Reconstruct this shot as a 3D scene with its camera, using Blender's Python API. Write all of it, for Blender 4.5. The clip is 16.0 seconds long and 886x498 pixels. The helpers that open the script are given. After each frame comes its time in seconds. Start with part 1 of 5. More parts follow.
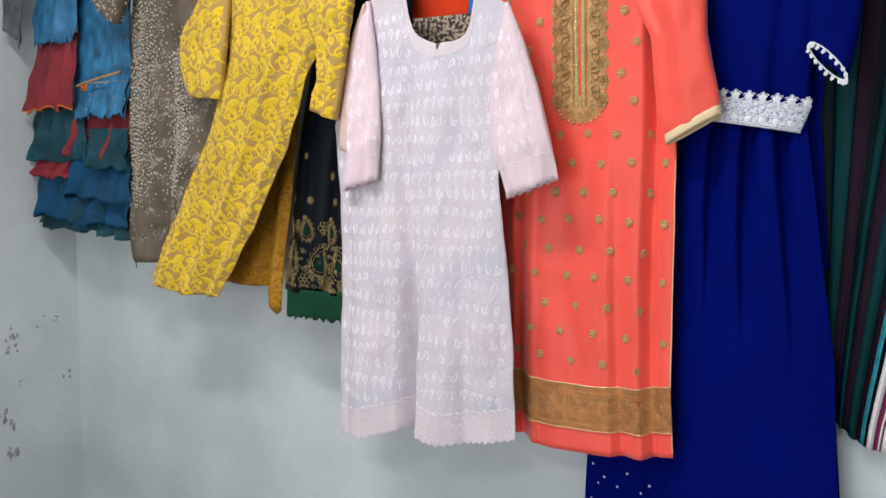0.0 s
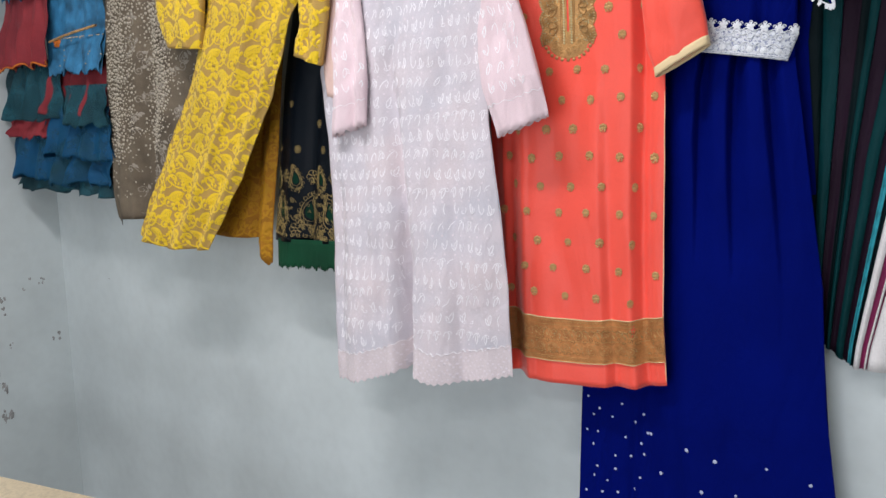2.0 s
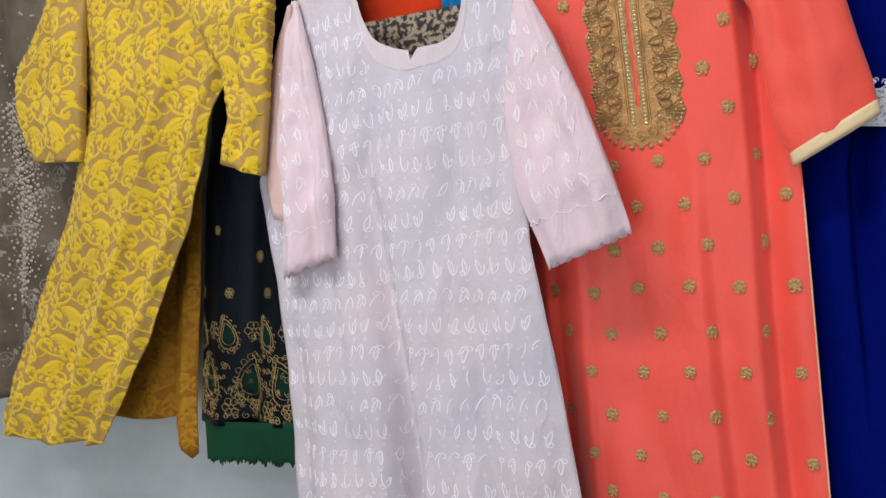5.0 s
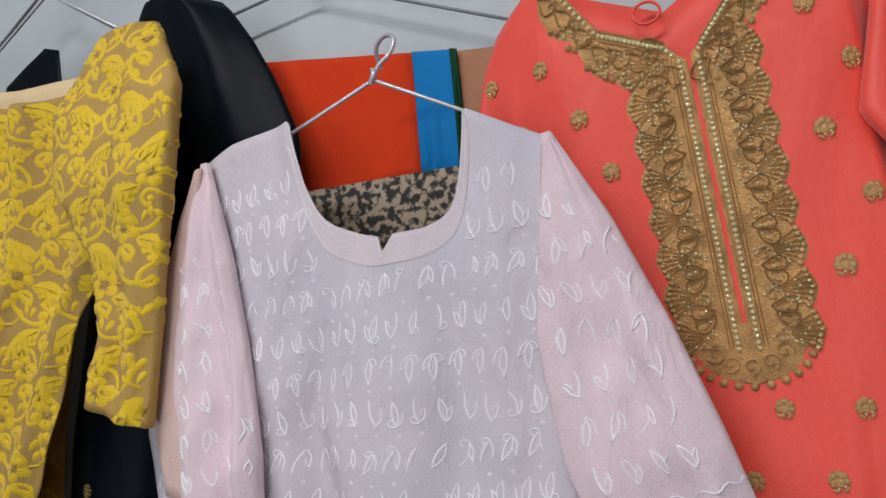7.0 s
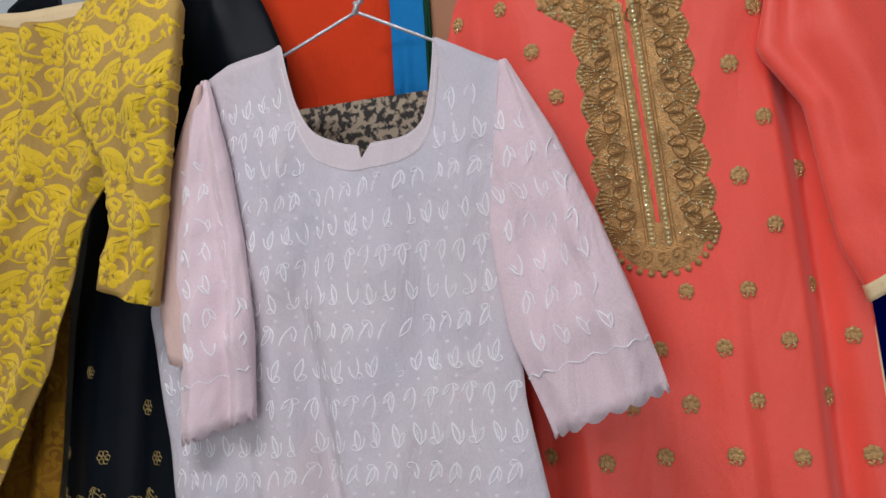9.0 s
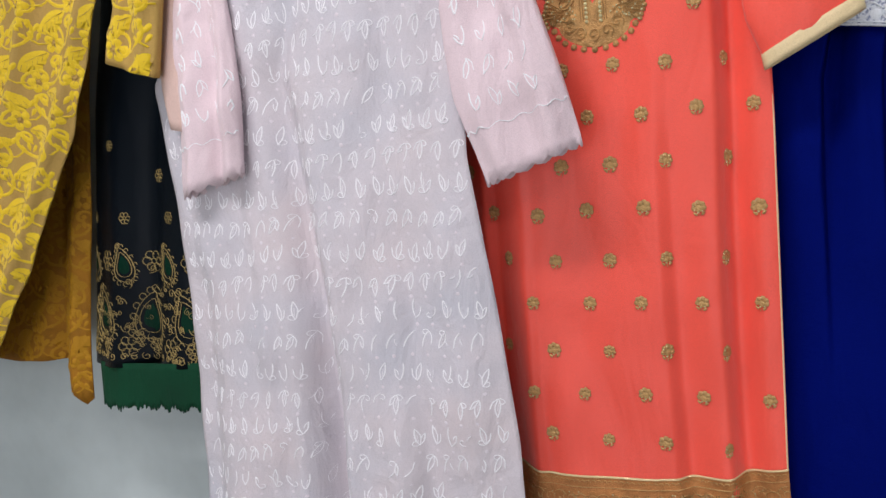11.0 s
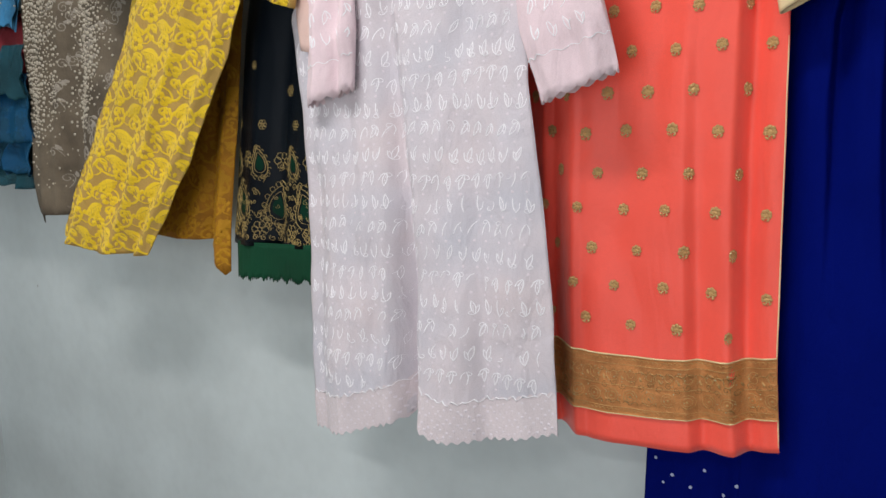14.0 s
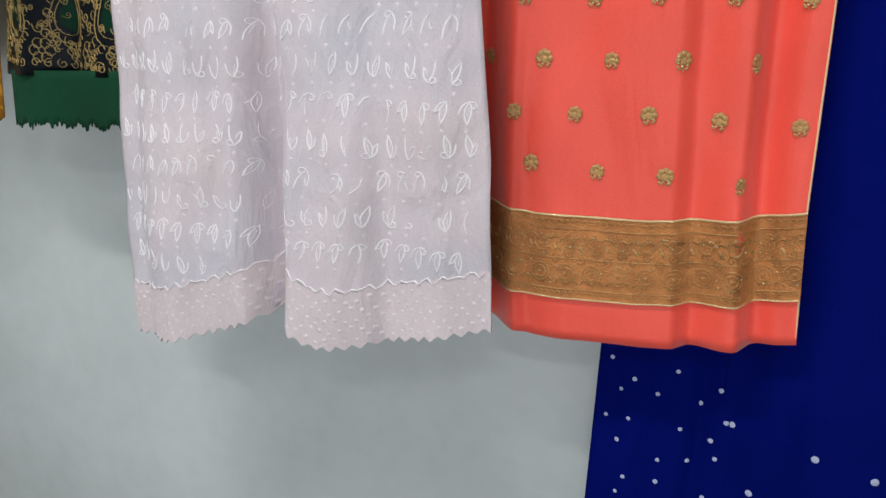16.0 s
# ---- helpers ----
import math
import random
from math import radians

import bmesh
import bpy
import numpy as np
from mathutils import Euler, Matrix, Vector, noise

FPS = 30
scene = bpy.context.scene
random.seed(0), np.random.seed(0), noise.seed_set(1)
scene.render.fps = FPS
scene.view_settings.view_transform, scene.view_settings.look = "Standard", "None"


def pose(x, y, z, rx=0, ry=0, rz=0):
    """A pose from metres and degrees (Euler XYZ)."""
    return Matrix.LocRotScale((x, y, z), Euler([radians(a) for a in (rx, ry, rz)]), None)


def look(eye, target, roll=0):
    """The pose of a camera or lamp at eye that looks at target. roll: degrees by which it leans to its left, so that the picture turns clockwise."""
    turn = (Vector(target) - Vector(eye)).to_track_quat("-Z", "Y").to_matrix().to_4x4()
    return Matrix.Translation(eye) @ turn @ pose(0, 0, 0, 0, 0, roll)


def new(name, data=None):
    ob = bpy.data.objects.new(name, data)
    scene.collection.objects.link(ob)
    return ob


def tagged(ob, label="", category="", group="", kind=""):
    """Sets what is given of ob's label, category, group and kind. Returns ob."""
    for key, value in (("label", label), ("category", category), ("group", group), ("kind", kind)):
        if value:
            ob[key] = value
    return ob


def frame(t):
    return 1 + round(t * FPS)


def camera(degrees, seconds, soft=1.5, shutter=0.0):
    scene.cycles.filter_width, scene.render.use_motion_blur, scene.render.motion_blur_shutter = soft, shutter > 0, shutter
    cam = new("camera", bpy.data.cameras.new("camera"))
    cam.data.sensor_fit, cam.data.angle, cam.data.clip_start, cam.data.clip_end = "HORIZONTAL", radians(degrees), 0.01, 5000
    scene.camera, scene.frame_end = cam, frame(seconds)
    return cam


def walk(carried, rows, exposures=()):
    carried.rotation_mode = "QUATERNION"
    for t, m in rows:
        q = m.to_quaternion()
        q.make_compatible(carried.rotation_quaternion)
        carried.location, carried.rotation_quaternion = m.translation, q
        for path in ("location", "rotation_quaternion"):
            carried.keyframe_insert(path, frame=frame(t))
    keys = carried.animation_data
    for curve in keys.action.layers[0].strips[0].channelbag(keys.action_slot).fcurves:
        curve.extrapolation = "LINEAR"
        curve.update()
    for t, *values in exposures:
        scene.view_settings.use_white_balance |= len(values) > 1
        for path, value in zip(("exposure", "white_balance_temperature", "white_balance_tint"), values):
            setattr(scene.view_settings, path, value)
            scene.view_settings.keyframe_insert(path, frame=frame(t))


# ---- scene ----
cam = camera(60.5, 16.0)

PATH = [
    (0, (1.036, -1.502, 1.488), (-0.169, 0.077, 1.257), 1.7),
    (0.5, (1.038, -1.503, 1.489), (-0.16, 0.081, 1.252), 2.4),
    (1, (1.031, -1.52, 1.486), (-0.152, 0.06, 1.164), 3.7),
    (1.5, (1.016, -1.533, 1.476), (-0.12, 0.044, 1.006), 1.9),
    (2, (1.022, -1.531, 1.46), (-0.129, 0.068, 1.114), -0.1),
    (2.5, (1.009, -1.514, 1.453), (-0.078, 0.129, 1.105), 0.5),
    (3, (0.975, -1.469, 1.457), (-0.086, 0.193, 1.12), -1.8),
    (3.2, (0.948, -1.442, 1.446), (-0.139, 0.209, 1.138), -1.9),
    (5.3, (0.517, -1.084, 1.526), (-0.409, 0.686, 1.427), -5.0),
    (5.5, (0.486, -1.03, 1.538), (-0.438, 0.742, 1.462), -7.1),
    (6, (0.413, -0.888, 1.578), (-0.35, 0.958, 1.67), -5.9),
    (6.5, (0.366, -0.855, 1.62), (-0.394, 0.984, 1.822), -5.2),
    (7, (0.342, -0.824, 1.641), (-0.455, 0.997, 1.86), -5.4),
    (7.5, (0.339, -0.831, 1.646), (-0.424, 1.008, 1.834), -4.6),
    (8, (0.336, -0.844, 1.639), (-0.397, 1.007, 1.831), -4.9),
    (8.5, (0.356, -0.891, 1.616), (-0.413, 0.945, 1.814), -4.7),
    (9, (0.379, -0.949, 1.569), (-0.329, 0.919, 1.678), -4.0),
    (9.5, (0.41, -0.976, 1.539), (-0.3, 0.893, 1.555), -3.5),
    (10, (0.436, -1.006, 1.51), (-0.285, 0.856, 1.401), -3.5),
    (10.2, (0.441, -1.024, 1.498), (-0.254, 0.847, 1.357), -3.2),
    (12.3, (0.66, -1.05, 1.391), (-0.385, 0.604, 0.973), -1.7),
    (12.5, (0.664, -1.082, 1.377), (-0.366, 0.594, 1.015), -0.8),
    (13, (0.682, -1.162, 1.386), (-0.354, 0.527, 1.114), 0.8),
    (13.5, (0.718, -1.186, 1.393), (-0.324, 0.497, 1.103), 0.9),
    (14, (0.707, -1.202, 1.407), (-0.393, 0.428, 1.045), 0.3),
    (14.5, (0.7, -1.185, 1.399), (-0.371, 0.449, 0.972), -0.7),
    (15, (0.641, -1.091, 1.352), (-0.313, 0.556, 0.738), -0.6),
    (15.5, (0.569, -0.985, 1.326), (-0.263, 0.686, 0.609), -1.7),
    (16, (0.486, -0.909, 1.235), (-0.267, 0.85, 0.65), 2.8),
]
walk(cam, [(t, look(eye, target, roll)) for t, eye, target, roll in PATH],
     exposures=[(0.0, -0.11, 6400, 15), (3.2, -0.11, 6400, 15), (5.3, -0.43, 6350, 16), (6.2, -0.62, 6300, 16), (8.0, -0.80, 6300, 16), (9.0, -0.76, 6300, 16), (9.6, -0.69, 6300, 16), (10.2, -0.53, 6300, 16), (12.3, -0.27, 6500, 12), (16.0, -0.26, 6500, 12)])

# ---- light ----
world = bpy.data.worlds.new("world")
scene.world = world
world.use_nodes = True
world.node_tree.nodes["Background"].inputs[0].default_value = (0.6, 0.65, 0.7, 1)
world.node_tree.nodes["Background"].inputs[1].default_value = 0.05


def ceiling_tube(x, y, power):
    lamp = bpy.data.lights.new("tube_light", "AREA")
    lamp.shape, lamp.size, lamp.size_y, lamp.energy = "RECTANGLE", 1.2, 0.10, power
    lamp.color = (1.0, 0.985, 0.96)
    ob = new("tube_light", lamp)
    ob.matrix_world = pose(x, y, 2.93)


ceiling_tube(-0.20, -1.32, 38)
ceiling_tube(1.2, -2.9, 28)
# broad soft fill added behind the camera, set in a made-up wall opening
front_fill = bpy.data.lights.new("front_fill_light", "AREA")
front_fill.shape, front_fill.size, front_fill.size_y, front_fill.energy, front_fill.color = "RECTANGLE", 2.0, 2.15, 70, (0.93, 0.97, 1.0)
new("front_fill_light", front_fill).matrix_world = look((0.3, -4.53, 0.8), (0.3, 0, 0.8))


# ---- materials ----
def material(name, base, rough=0.8, metal=0.0, vary=0.12, grain=400.0, blotch=6.0, bump=0.2, sheen=0.0, spec=0.25, fine_mix=0.35, wrinkle=0.22, alpha=1.0, second=None, mixat=(0.45, 0.6), wscale=(26, 26, 9)):
    """A procedural surface: base colour varied at two scales, fine relief by grain."""
    m = bpy.data.materials.new(name)
    m.use_nodes = True
    nt = m.node_tree
    b = nt.nodes["Principled BSDF"]
    b.inputs["Roughness"].default_value = rough
    b.inputs["Metallic"].default_value = metal
    b.inputs["Sheen Weight"].default_value = sheen
    b.inputs["Specular IOR Level"].default_value = spec
    b.inputs["Alpha"].default_value = alpha
    tc = nt.nodes.new("ShaderNodeTexCoord")
    big = nt.nodes.new("ShaderNodeTexNoise")
    big.inputs["Scale"].default_value, big.inputs["Detail"].default_value = blotch, 5
    fine = nt.nodes.new("ShaderNodeTexNoise")
    fine.inputs["Scale"].default_value, fine.inputs["Detail"].default_value = grain, 2
    nt.links.new(tc.outputs["Object"], big.inputs["Vector"])
    nt.links.new(tc.outputs["Object"], fine.inputs["Vector"])
    ramp = nt.nodes.new("ShaderNodeValToRGB")
    ramp.color_ramp.elements[0].position, ramp.color_ramp.elements[1].position = mixat if second else (0.3, 0.7)
    c0 = [c * (1 - vary) for c in base]
    c1 = second or [min(1, c * (1 + vary)) for c in base]
    ramp.color_ramp.elements[0].color = (*(base if second else c0), 1)
    ramp.color_ramp.elements[1].color = (*c1, 1)
    nt.links.new(big.outputs["Fac"], ramp.inputs["Fac"])
    mix = nt.nodes.new("ShaderNodeMixRGB")
    mix.blend_type = "MULTIPLY"
    mix.inputs["Fac"].default_value = fine_mix
    nt.links.new(ramp.outputs["Color"], mix.inputs[1])
    lev = nt.nodes.new("ShaderNodeValToRGB")
    lev.color_ramp.elements[0].position, lev.color_ramp.elements[1].position = 0.3, 0.6
    lev.color_ramp.elements[0].color = (0.55, 0.55, 0.55, 1)
    nt.links.new(fine.outputs["Fac"], lev.inputs["Fac"])
    nt.links.new(lev.outputs["Color"], mix.inputs[2])
    nt.links.new(mix.outputs["Color"], b.inputs["Base Color"])
    bp = nt.nodes.new("ShaderNodeBump")
    bp.inputs["Strength"].default_value, bp.inputs["Distance"].default_value = bump, 0.002
    nt.links.new(fine.outputs["Fac"], bp.inputs["Height"])
    if wrinkle:
        mp = nt.nodes.new("ShaderNodeMapping")
        mp.inputs["Scale"].default_value = wscale
        nt.links.new(tc.outputs["Object"], mp.inputs["Vector"])
        wr = nt.nodes.new("ShaderNodeTexNoise")
        wr.inputs["Scale"].default_value, wr.inputs["Detail"].default_value, wr.inputs["Distortion"].default_value = 1.0, 4, 0.6
        nt.links.new(mp.outputs["Vector"], wr.inputs["Vector"])
        wb = nt.nodes.new("ShaderNodeBump")
        wb.inputs["Strength"].default_value, wb.inputs["Distance"].default_value = wrinkle, 0.03
        nt.links.new(wr.outputs["Fac"], wb.inputs["Height"])
        nt.links.new(wb.outputs["Normal"], bp.inputs["Normal"])
    nt.links.new(bp.outputs["Normal"], b.inputs["Normal"])
    return m


M = dict(
    wall=material("grey_plaster", (0.54, 0.592, 0.60), 0.85, vary=0.10, grain=28, blotch=2.6, bump=0.08, fine_mix=0.08, wrinkle=0.0),
    floor=material("cement_floor", (0.30, 0.28, 0.25), 0.7, vary=0.2, grain=60, blotch=4, wrinkle=0.0),
    ceiling=material("white_ceiling", (0.75, 0.75, 0.73), 0.9, vary=0.04, grain=60, wrinkle=0.0),
    pink=material("pink_cotton", (0.76, 0.60, 0.64), 0.75, vary=0.07, grain=900, bump=0.3, sheen=0.2, wrinkle=0.34, wscale=(20, 20, 10)),
    pink_body=material("sheer_pale_pink_cotton", (0.575, 0.555, 0.615), 0.75, second=(0.675, 0.585, 0.61), mixat=(0.36, 0.68), grain=900, blotch=5, bump=0.3, sheen=0.1, wrinkle=0.34, wscale=(16, 16, 9)),
    white_thread=material("white_thread", (0.88, 0.86, 0.89), 0.5, vary=0.05, grain=1500, wrinkle=0.0),
    coral=material("coral_silk", (0.97, 0.092, 0.058), 0.42, vary=0.10, grain=1200, blotch=4, sheen=0.25, spec=0.38, wrinkle=0.30, wscale=(9, 9, 4.0)),
    gold=material("gold_zari", (0.54, 0.305, 0.115), 0.42, 0.3, vary=0.3, grain=700, blotch=60, bump=0.8),
    gold_light=material("gold_thread", (0.92, 0.70, 0.38), 0.2, 0.35, vary=0.2, grain=900, bump=0.6, wrinkle=0.0),
    cream=material("cream_satin", (0.80, 0.62, 0.36), 0.45, vary=0.08, grain=900),
    blue=material("royal_blue_crepe", (0.0003, 0.0042, 0.124), 0.75, vary=0.1, grain=900, bump=0.3, spec=0.03),
    lace=material("white_lace", (0.78, 0.8, 0.84), 0.7, vary=0.06, grain=600, wrinkle=0.0),
    tan=material("tan_net", (0.44, 0.275, 0.072), 0.7, vary=0.1, grain=700),
    yellow=material("yellow_brocade", (0.78, 0.53, 0.012), 0.55, vary=0.1, grain=900, bump=0.5, sheen=0.2, wrinkle=0.0),
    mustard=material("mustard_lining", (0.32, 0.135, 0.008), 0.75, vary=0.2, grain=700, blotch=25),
    black=material("black_satin", (0.003, 0.005, 0.008), 0.38, vary=0.2, grain=900, spec=0.09, wrinkle=0.10, wscale=(9, 9, 5)),
    green=material("green_fringe", (0.0, 0.045, 0.018), 0.8, vary=0.2, grain=900),
    grey=material("taupe_net", (0.13, 0.103, 0.073), 0.8, vary=0.35, grain=500, blotch=14),
    pearl=material("pearl_bead", (0.42, 0.375, 0.30), 0.22, vary=0.1, wrinkle=0.0),
    paleblue=material("pale_blue_satin", (0.030, 0.155, 0.30), 0.5, vary=0.5, grain=300, blotch=22),
    teal=material("teal_net", (0.010, 0.060, 0.080), 0.8, vary=0.5, grain=300, blotch=9, alpha=0.82),
    sky=material("blue_net", (0.002, 0.072, 0.175), 0.7, second=(0.005, 0.050, 0.075), mixat=(0.4, 0.65), grain=300, blotch=9, alpha=0.8),
    rose=material("dusty_red_net", (0.30, 0.036, 0.045), 0.8, second=(0.17, 0.02, 0.03), mixat=(0.4, 0.7), grain=300, blotch=7, alpha=0.86),
    red=material("brick_red_cotton", (0.68, 0.052, 0.012), 0.8, vary=0.06, grain=900, spec=0.1),
    cyan=material("azure_cotton", (0.0, 0.19, 0.50), 0.75, vary=0.06, grain=900),
    brown=material("fawn_cotton", (0.42, 0.20, 0.11), 0.75, vary=0.1, grain=900),
    print=material("printed_cotton", (0.035, 0.031, 0.028), 0.8, second=(0.36, 0.29, 0.21), mixat=(0.46, 0.55), blotch=110, grain=900),
    darkteal=material("dark_teal_silk", (0.0, 0.006, 0.008), 0.6, vary=0.3, grain=600, spec=0.1),
    tealstripe=material("teal_stripe", (0.0, 0.030, 0.034), 0.6, vary=0.2, grain=600, spec=0.1),
    purple=material("plum_stripe", (0.014, 0.005, 0.014), 0.6, vary=0.2, grain=600, spec=0.1),
    magenta=material("magenta_stripe", (0.30, 0.03, 0.12), 0.6, vary=0.2, grain=600),
    whitecloth=material("white_cotton", (0.72, 0.70, 0.70), 0.8, vary=0.05, grain=600),
    wire=material("galvanised_wire", (0.62, 0.63, 0.66), 0.35, 0.6, vary=0.15, grain=200, wrinkle=0.0),
    paint_chip=material("old_cement_patch", (0.32, 0.315, 0.31), 0.9, vary=0.3, grain=120, blotch=40, wrinkle=0.0),
    dullwire=material("dull_wire", (0.20, 0.21, 0.23), 0.5, 0.4, vary=0.15, grain=200, wrinkle=0.0),
    dustypink=material("dusty_pink_cotton", (0.55, 0.30, 0.30), 0.8, vary=0.08, grain=900),
    gold_thin=material("antique_gold_thread", (0.34, 0.245, 0.09), 0.4, 0.3, vary=0.3, grain=500),
    taupe_lace=material("pale_taupe_lace", (0.30, 0.265, 0.22), 0.75, vary=0.15, grain=500),
    lace_holes=material("white_lace_ground", (0.27, 0.30, 0.42), 0.75, second=(0.70, 0.72, 0.77), mixat=(0.42, 0.50), blotch=210, grain=600),
    peach=material("yellow_cast_cotton", (0.64, 0.45, 0.40), 0.75, vary=0.1, grain=900),
    gold_motif=material("gold_motif_thread", (0.54, 0.325, 0.13), 0.4, 0.3, vary=0.3, grain=700, blotch=60, bump=0.8),
    eyelet=material("pale_eyelet_thread", (0.74, 0.67, 0.72), 0.7, vary=0.05, grain=900, wrinkle=0.0),
    border=material("copper_gold_weave", (0.56, 0.235, 0.08), 0.42, 0.3, vary=0.25, grain=700, blotch=45, bump=0.8),
    cord=material("bronze_cord", (0.32, 0.175, 0.062), 0.5, 0.3, vary=0.2, grain=900, wrinkle=0.0),
    sequin=material("gold_sequin", (1.0, 0.80, 0.46), 0.10, 0.5, vary=0.2, grain=500, wrinkle=0.0),
    pink_edge=material("sheer_pink_edge", (0.665, 0.585, 0.61), 0.75, vary=0.05, grain=900, bump=0.3, sheen=0.2),
    deepgreen=material("deep_green_satin", (0.0, 0.024, 0.012), 0.6, vary=0.2, grain=900, spec=0.1),
    dot=material("pale_blue_dot", (0.42, 0.46, 0.66), 0.7, vary=0.1, grain=600, wrinkle=0.0),
    orange=material("orange_trim", (0.6, 0.16, 0.02), 0.6, vary=0.2),
    aqua=material("aqua_border", (0.02, 0.26, 0.32), 0.6, vary=0.3, grain=300, blotch=60),
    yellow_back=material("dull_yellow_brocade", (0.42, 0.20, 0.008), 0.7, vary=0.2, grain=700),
    smoke=material("smoky_grey_net", (0.10, 0.105, 0.11), 0.7, vary=0.4, grain=300, blotch=30),
    laminate=material("cream_laminate", (0.72, 0.60, 0.42), 0.45, vary=0.04, grain=80, wrinkle=0.0),
    darkedge=material("dark_edging", (0.06, 0.045, 0.035), 0.5, vary=0.2, wrinkle=0.0),
)


# ---- builders ----
def part(name, me, mat, parent=None, label=""):
    if isinstance(me, bmesh.types.BMesh):
        bm, me = me, bpy.data.meshes.new(name)
        bm.to_mesh(me)
        bm.free()
    me.materials.append(mat)
    ob = new(name, me)
    ob.parent = parent
    return tagged(ob, label)


def from_lists(name, verts, faces, uvs=None, smooth=True):
    me = bpy.data.meshes.new(name)
    me.from_pydata([tuple(v) for v in verts], [], faces)
    if smooth:
        me.polygons.foreach_set("use_smooth", [True] * len(me.polygons))
    me.update()
    return me


def thicken(ob, t):
    mod = ob.modifiers.new("solid", "SOLIDIFY")
    mod.thickness, mod.offset = t, 0
    return ob


def along(pts, x):
    """Linear interpolation in a list of pairs sorted by the first number."""
    if x <= pts[0][0]:
        return pts[0][1]
    for (a, p), (b, q) in zip(pts, pts[1:]):
        if x <= b:
            return p + (q - p) * (x - a) / (b - a) if b > a else q
    return pts[-1][1]


def rounded(pts, n=5):
    """A smooth curve through pairs (Catmull-Rom)."""
    out = []
    for i in range(len(pts) - 1):
        p0, p1, p2, p3 = pts[max(0, i - 1)], pts[i], pts[i + 1], pts[min(len(pts) - 1, i + 2)]
        for j in range(n):
            t = j / n
            out.append(tuple(0.5 * (2 * b + (c - a) * t + (2 * a - 5 * b + 4 * c - d) * t * t + (3 * b - a - 3 * c + d) * t ** 3) for a, b, c, d in zip(p0, p1, p2, p3)))
    return out + [pts[-1]]


class Cloth:
    """A hanging sheet: side edges as (z, x), top and bottom edges as (u, z), depth as (z, y), vertical folds (u, width, top, bottom), pleats (u, ramp, back, top, bottom) that step back and return."""

    def __init__(self, left, right, top, bottom, depth, folds=(), bulge=0.0, slant=0.0, crumple=0.004, seed=0.0, curve=2, pleats=()):
        self.pleats = pleats
        self.left, self.right, self.top, self.bottom = sorted(left), sorted(right), sorted(top), sorted(bottom)
        self.depth, self.folds, self.bulge, self.slant, self.crumple, self.seed, self.curve = sorted(depth), folds, bulge, slant, crumple, seed, curve

    def z(self, u, v):
        return along(self.top, u) * (1 - v) + along(self.bottom, u) * v

    def width(self, z):
        return along(self.right, z) - along(self.left, z)

    def at(self, u, v, lift=0.0):
        z = self.z(u, v)
        xl, xr = along(self.left, z), along(self.right, z)
        x = xl + (xr - xl) * u
        y = along(self.depth, z) + self.slant * (x - (xl + xr) / 2) - self.bulge * (1 - abs(2 * u - 1) ** (2 * self.curve)) - lift
        for u0, w, a, b in self.folds:
            y -= (a + (b - a) * v) * math.exp(-((u - u0) / w) ** 2)
        for u0, ramp, back, a, b in self.pleats:
            d = u - u0 - 0.010 * math.sin(z * 7 + u0 * 40)
            if 0 < d < ramp + back:
                f = d / ramp if d < ramp else 1 - (d - ramp) / back
                y += max(0.0, a + (b - a) * v) * f * f * (3 - 2 * f)
        y -= self.crumple * (0.3 + v) * noise.noise(Vector((x * 9, z * 3.0, self.seed))) + self.crumple * 0.5 * noise.noise(Vector((x * 22, z * 11, self.seed + 5)))
        return Vector((x, y, z))

    def place(self, x, z, lift=0.0):
        """The point of the sheet at x, z, kept inside its edges."""
        return self.at(*self.uv(x, z), lift)

    def uv(self, x, z):
        xl, xr = along(self.left, z), along(self.right, z)
        u = min(1.0, max(0.0, (x - xl) / (xr - xl)))
        zt, zb = along(self.top, u), along(self.bottom, u)
        return u, min(1.0, max(0.0, (zt - z) / (zt - zb)))

    def inside(self, x, z, m=0.0):
        xl, xr = along(self.left, z), along(self.right, z)
        if not xl + m < x < xr - m:
            return False
        u = (x - xl) / (xr - xl)
        return along(self.bottom, u) + m < z < along(self.top, u) - m

    def mesh(self, name, nu=48, nv=60):
        marks = sorted([i / nu for i in range(nu + 1)] + [p[0] for p in self.top] + [p[0] for p in self.bottom])
        us = [marks[0]] + [b for a, b in zip(marks, marks[1:]) if b - a > 0.0008]
        us[-1] = 1.0
        verts, faces, n = [], [], len(us)
        for j in range(nv + 1):
            verts += [self.at(u, j / nv) for u in us]
        for j in range(nv):
            for i in range(n - 1):
                a = j * n + i
                faces.append((a, a + n, a + n + 1, a + 1))
        return from_lists(name, verts, faces)


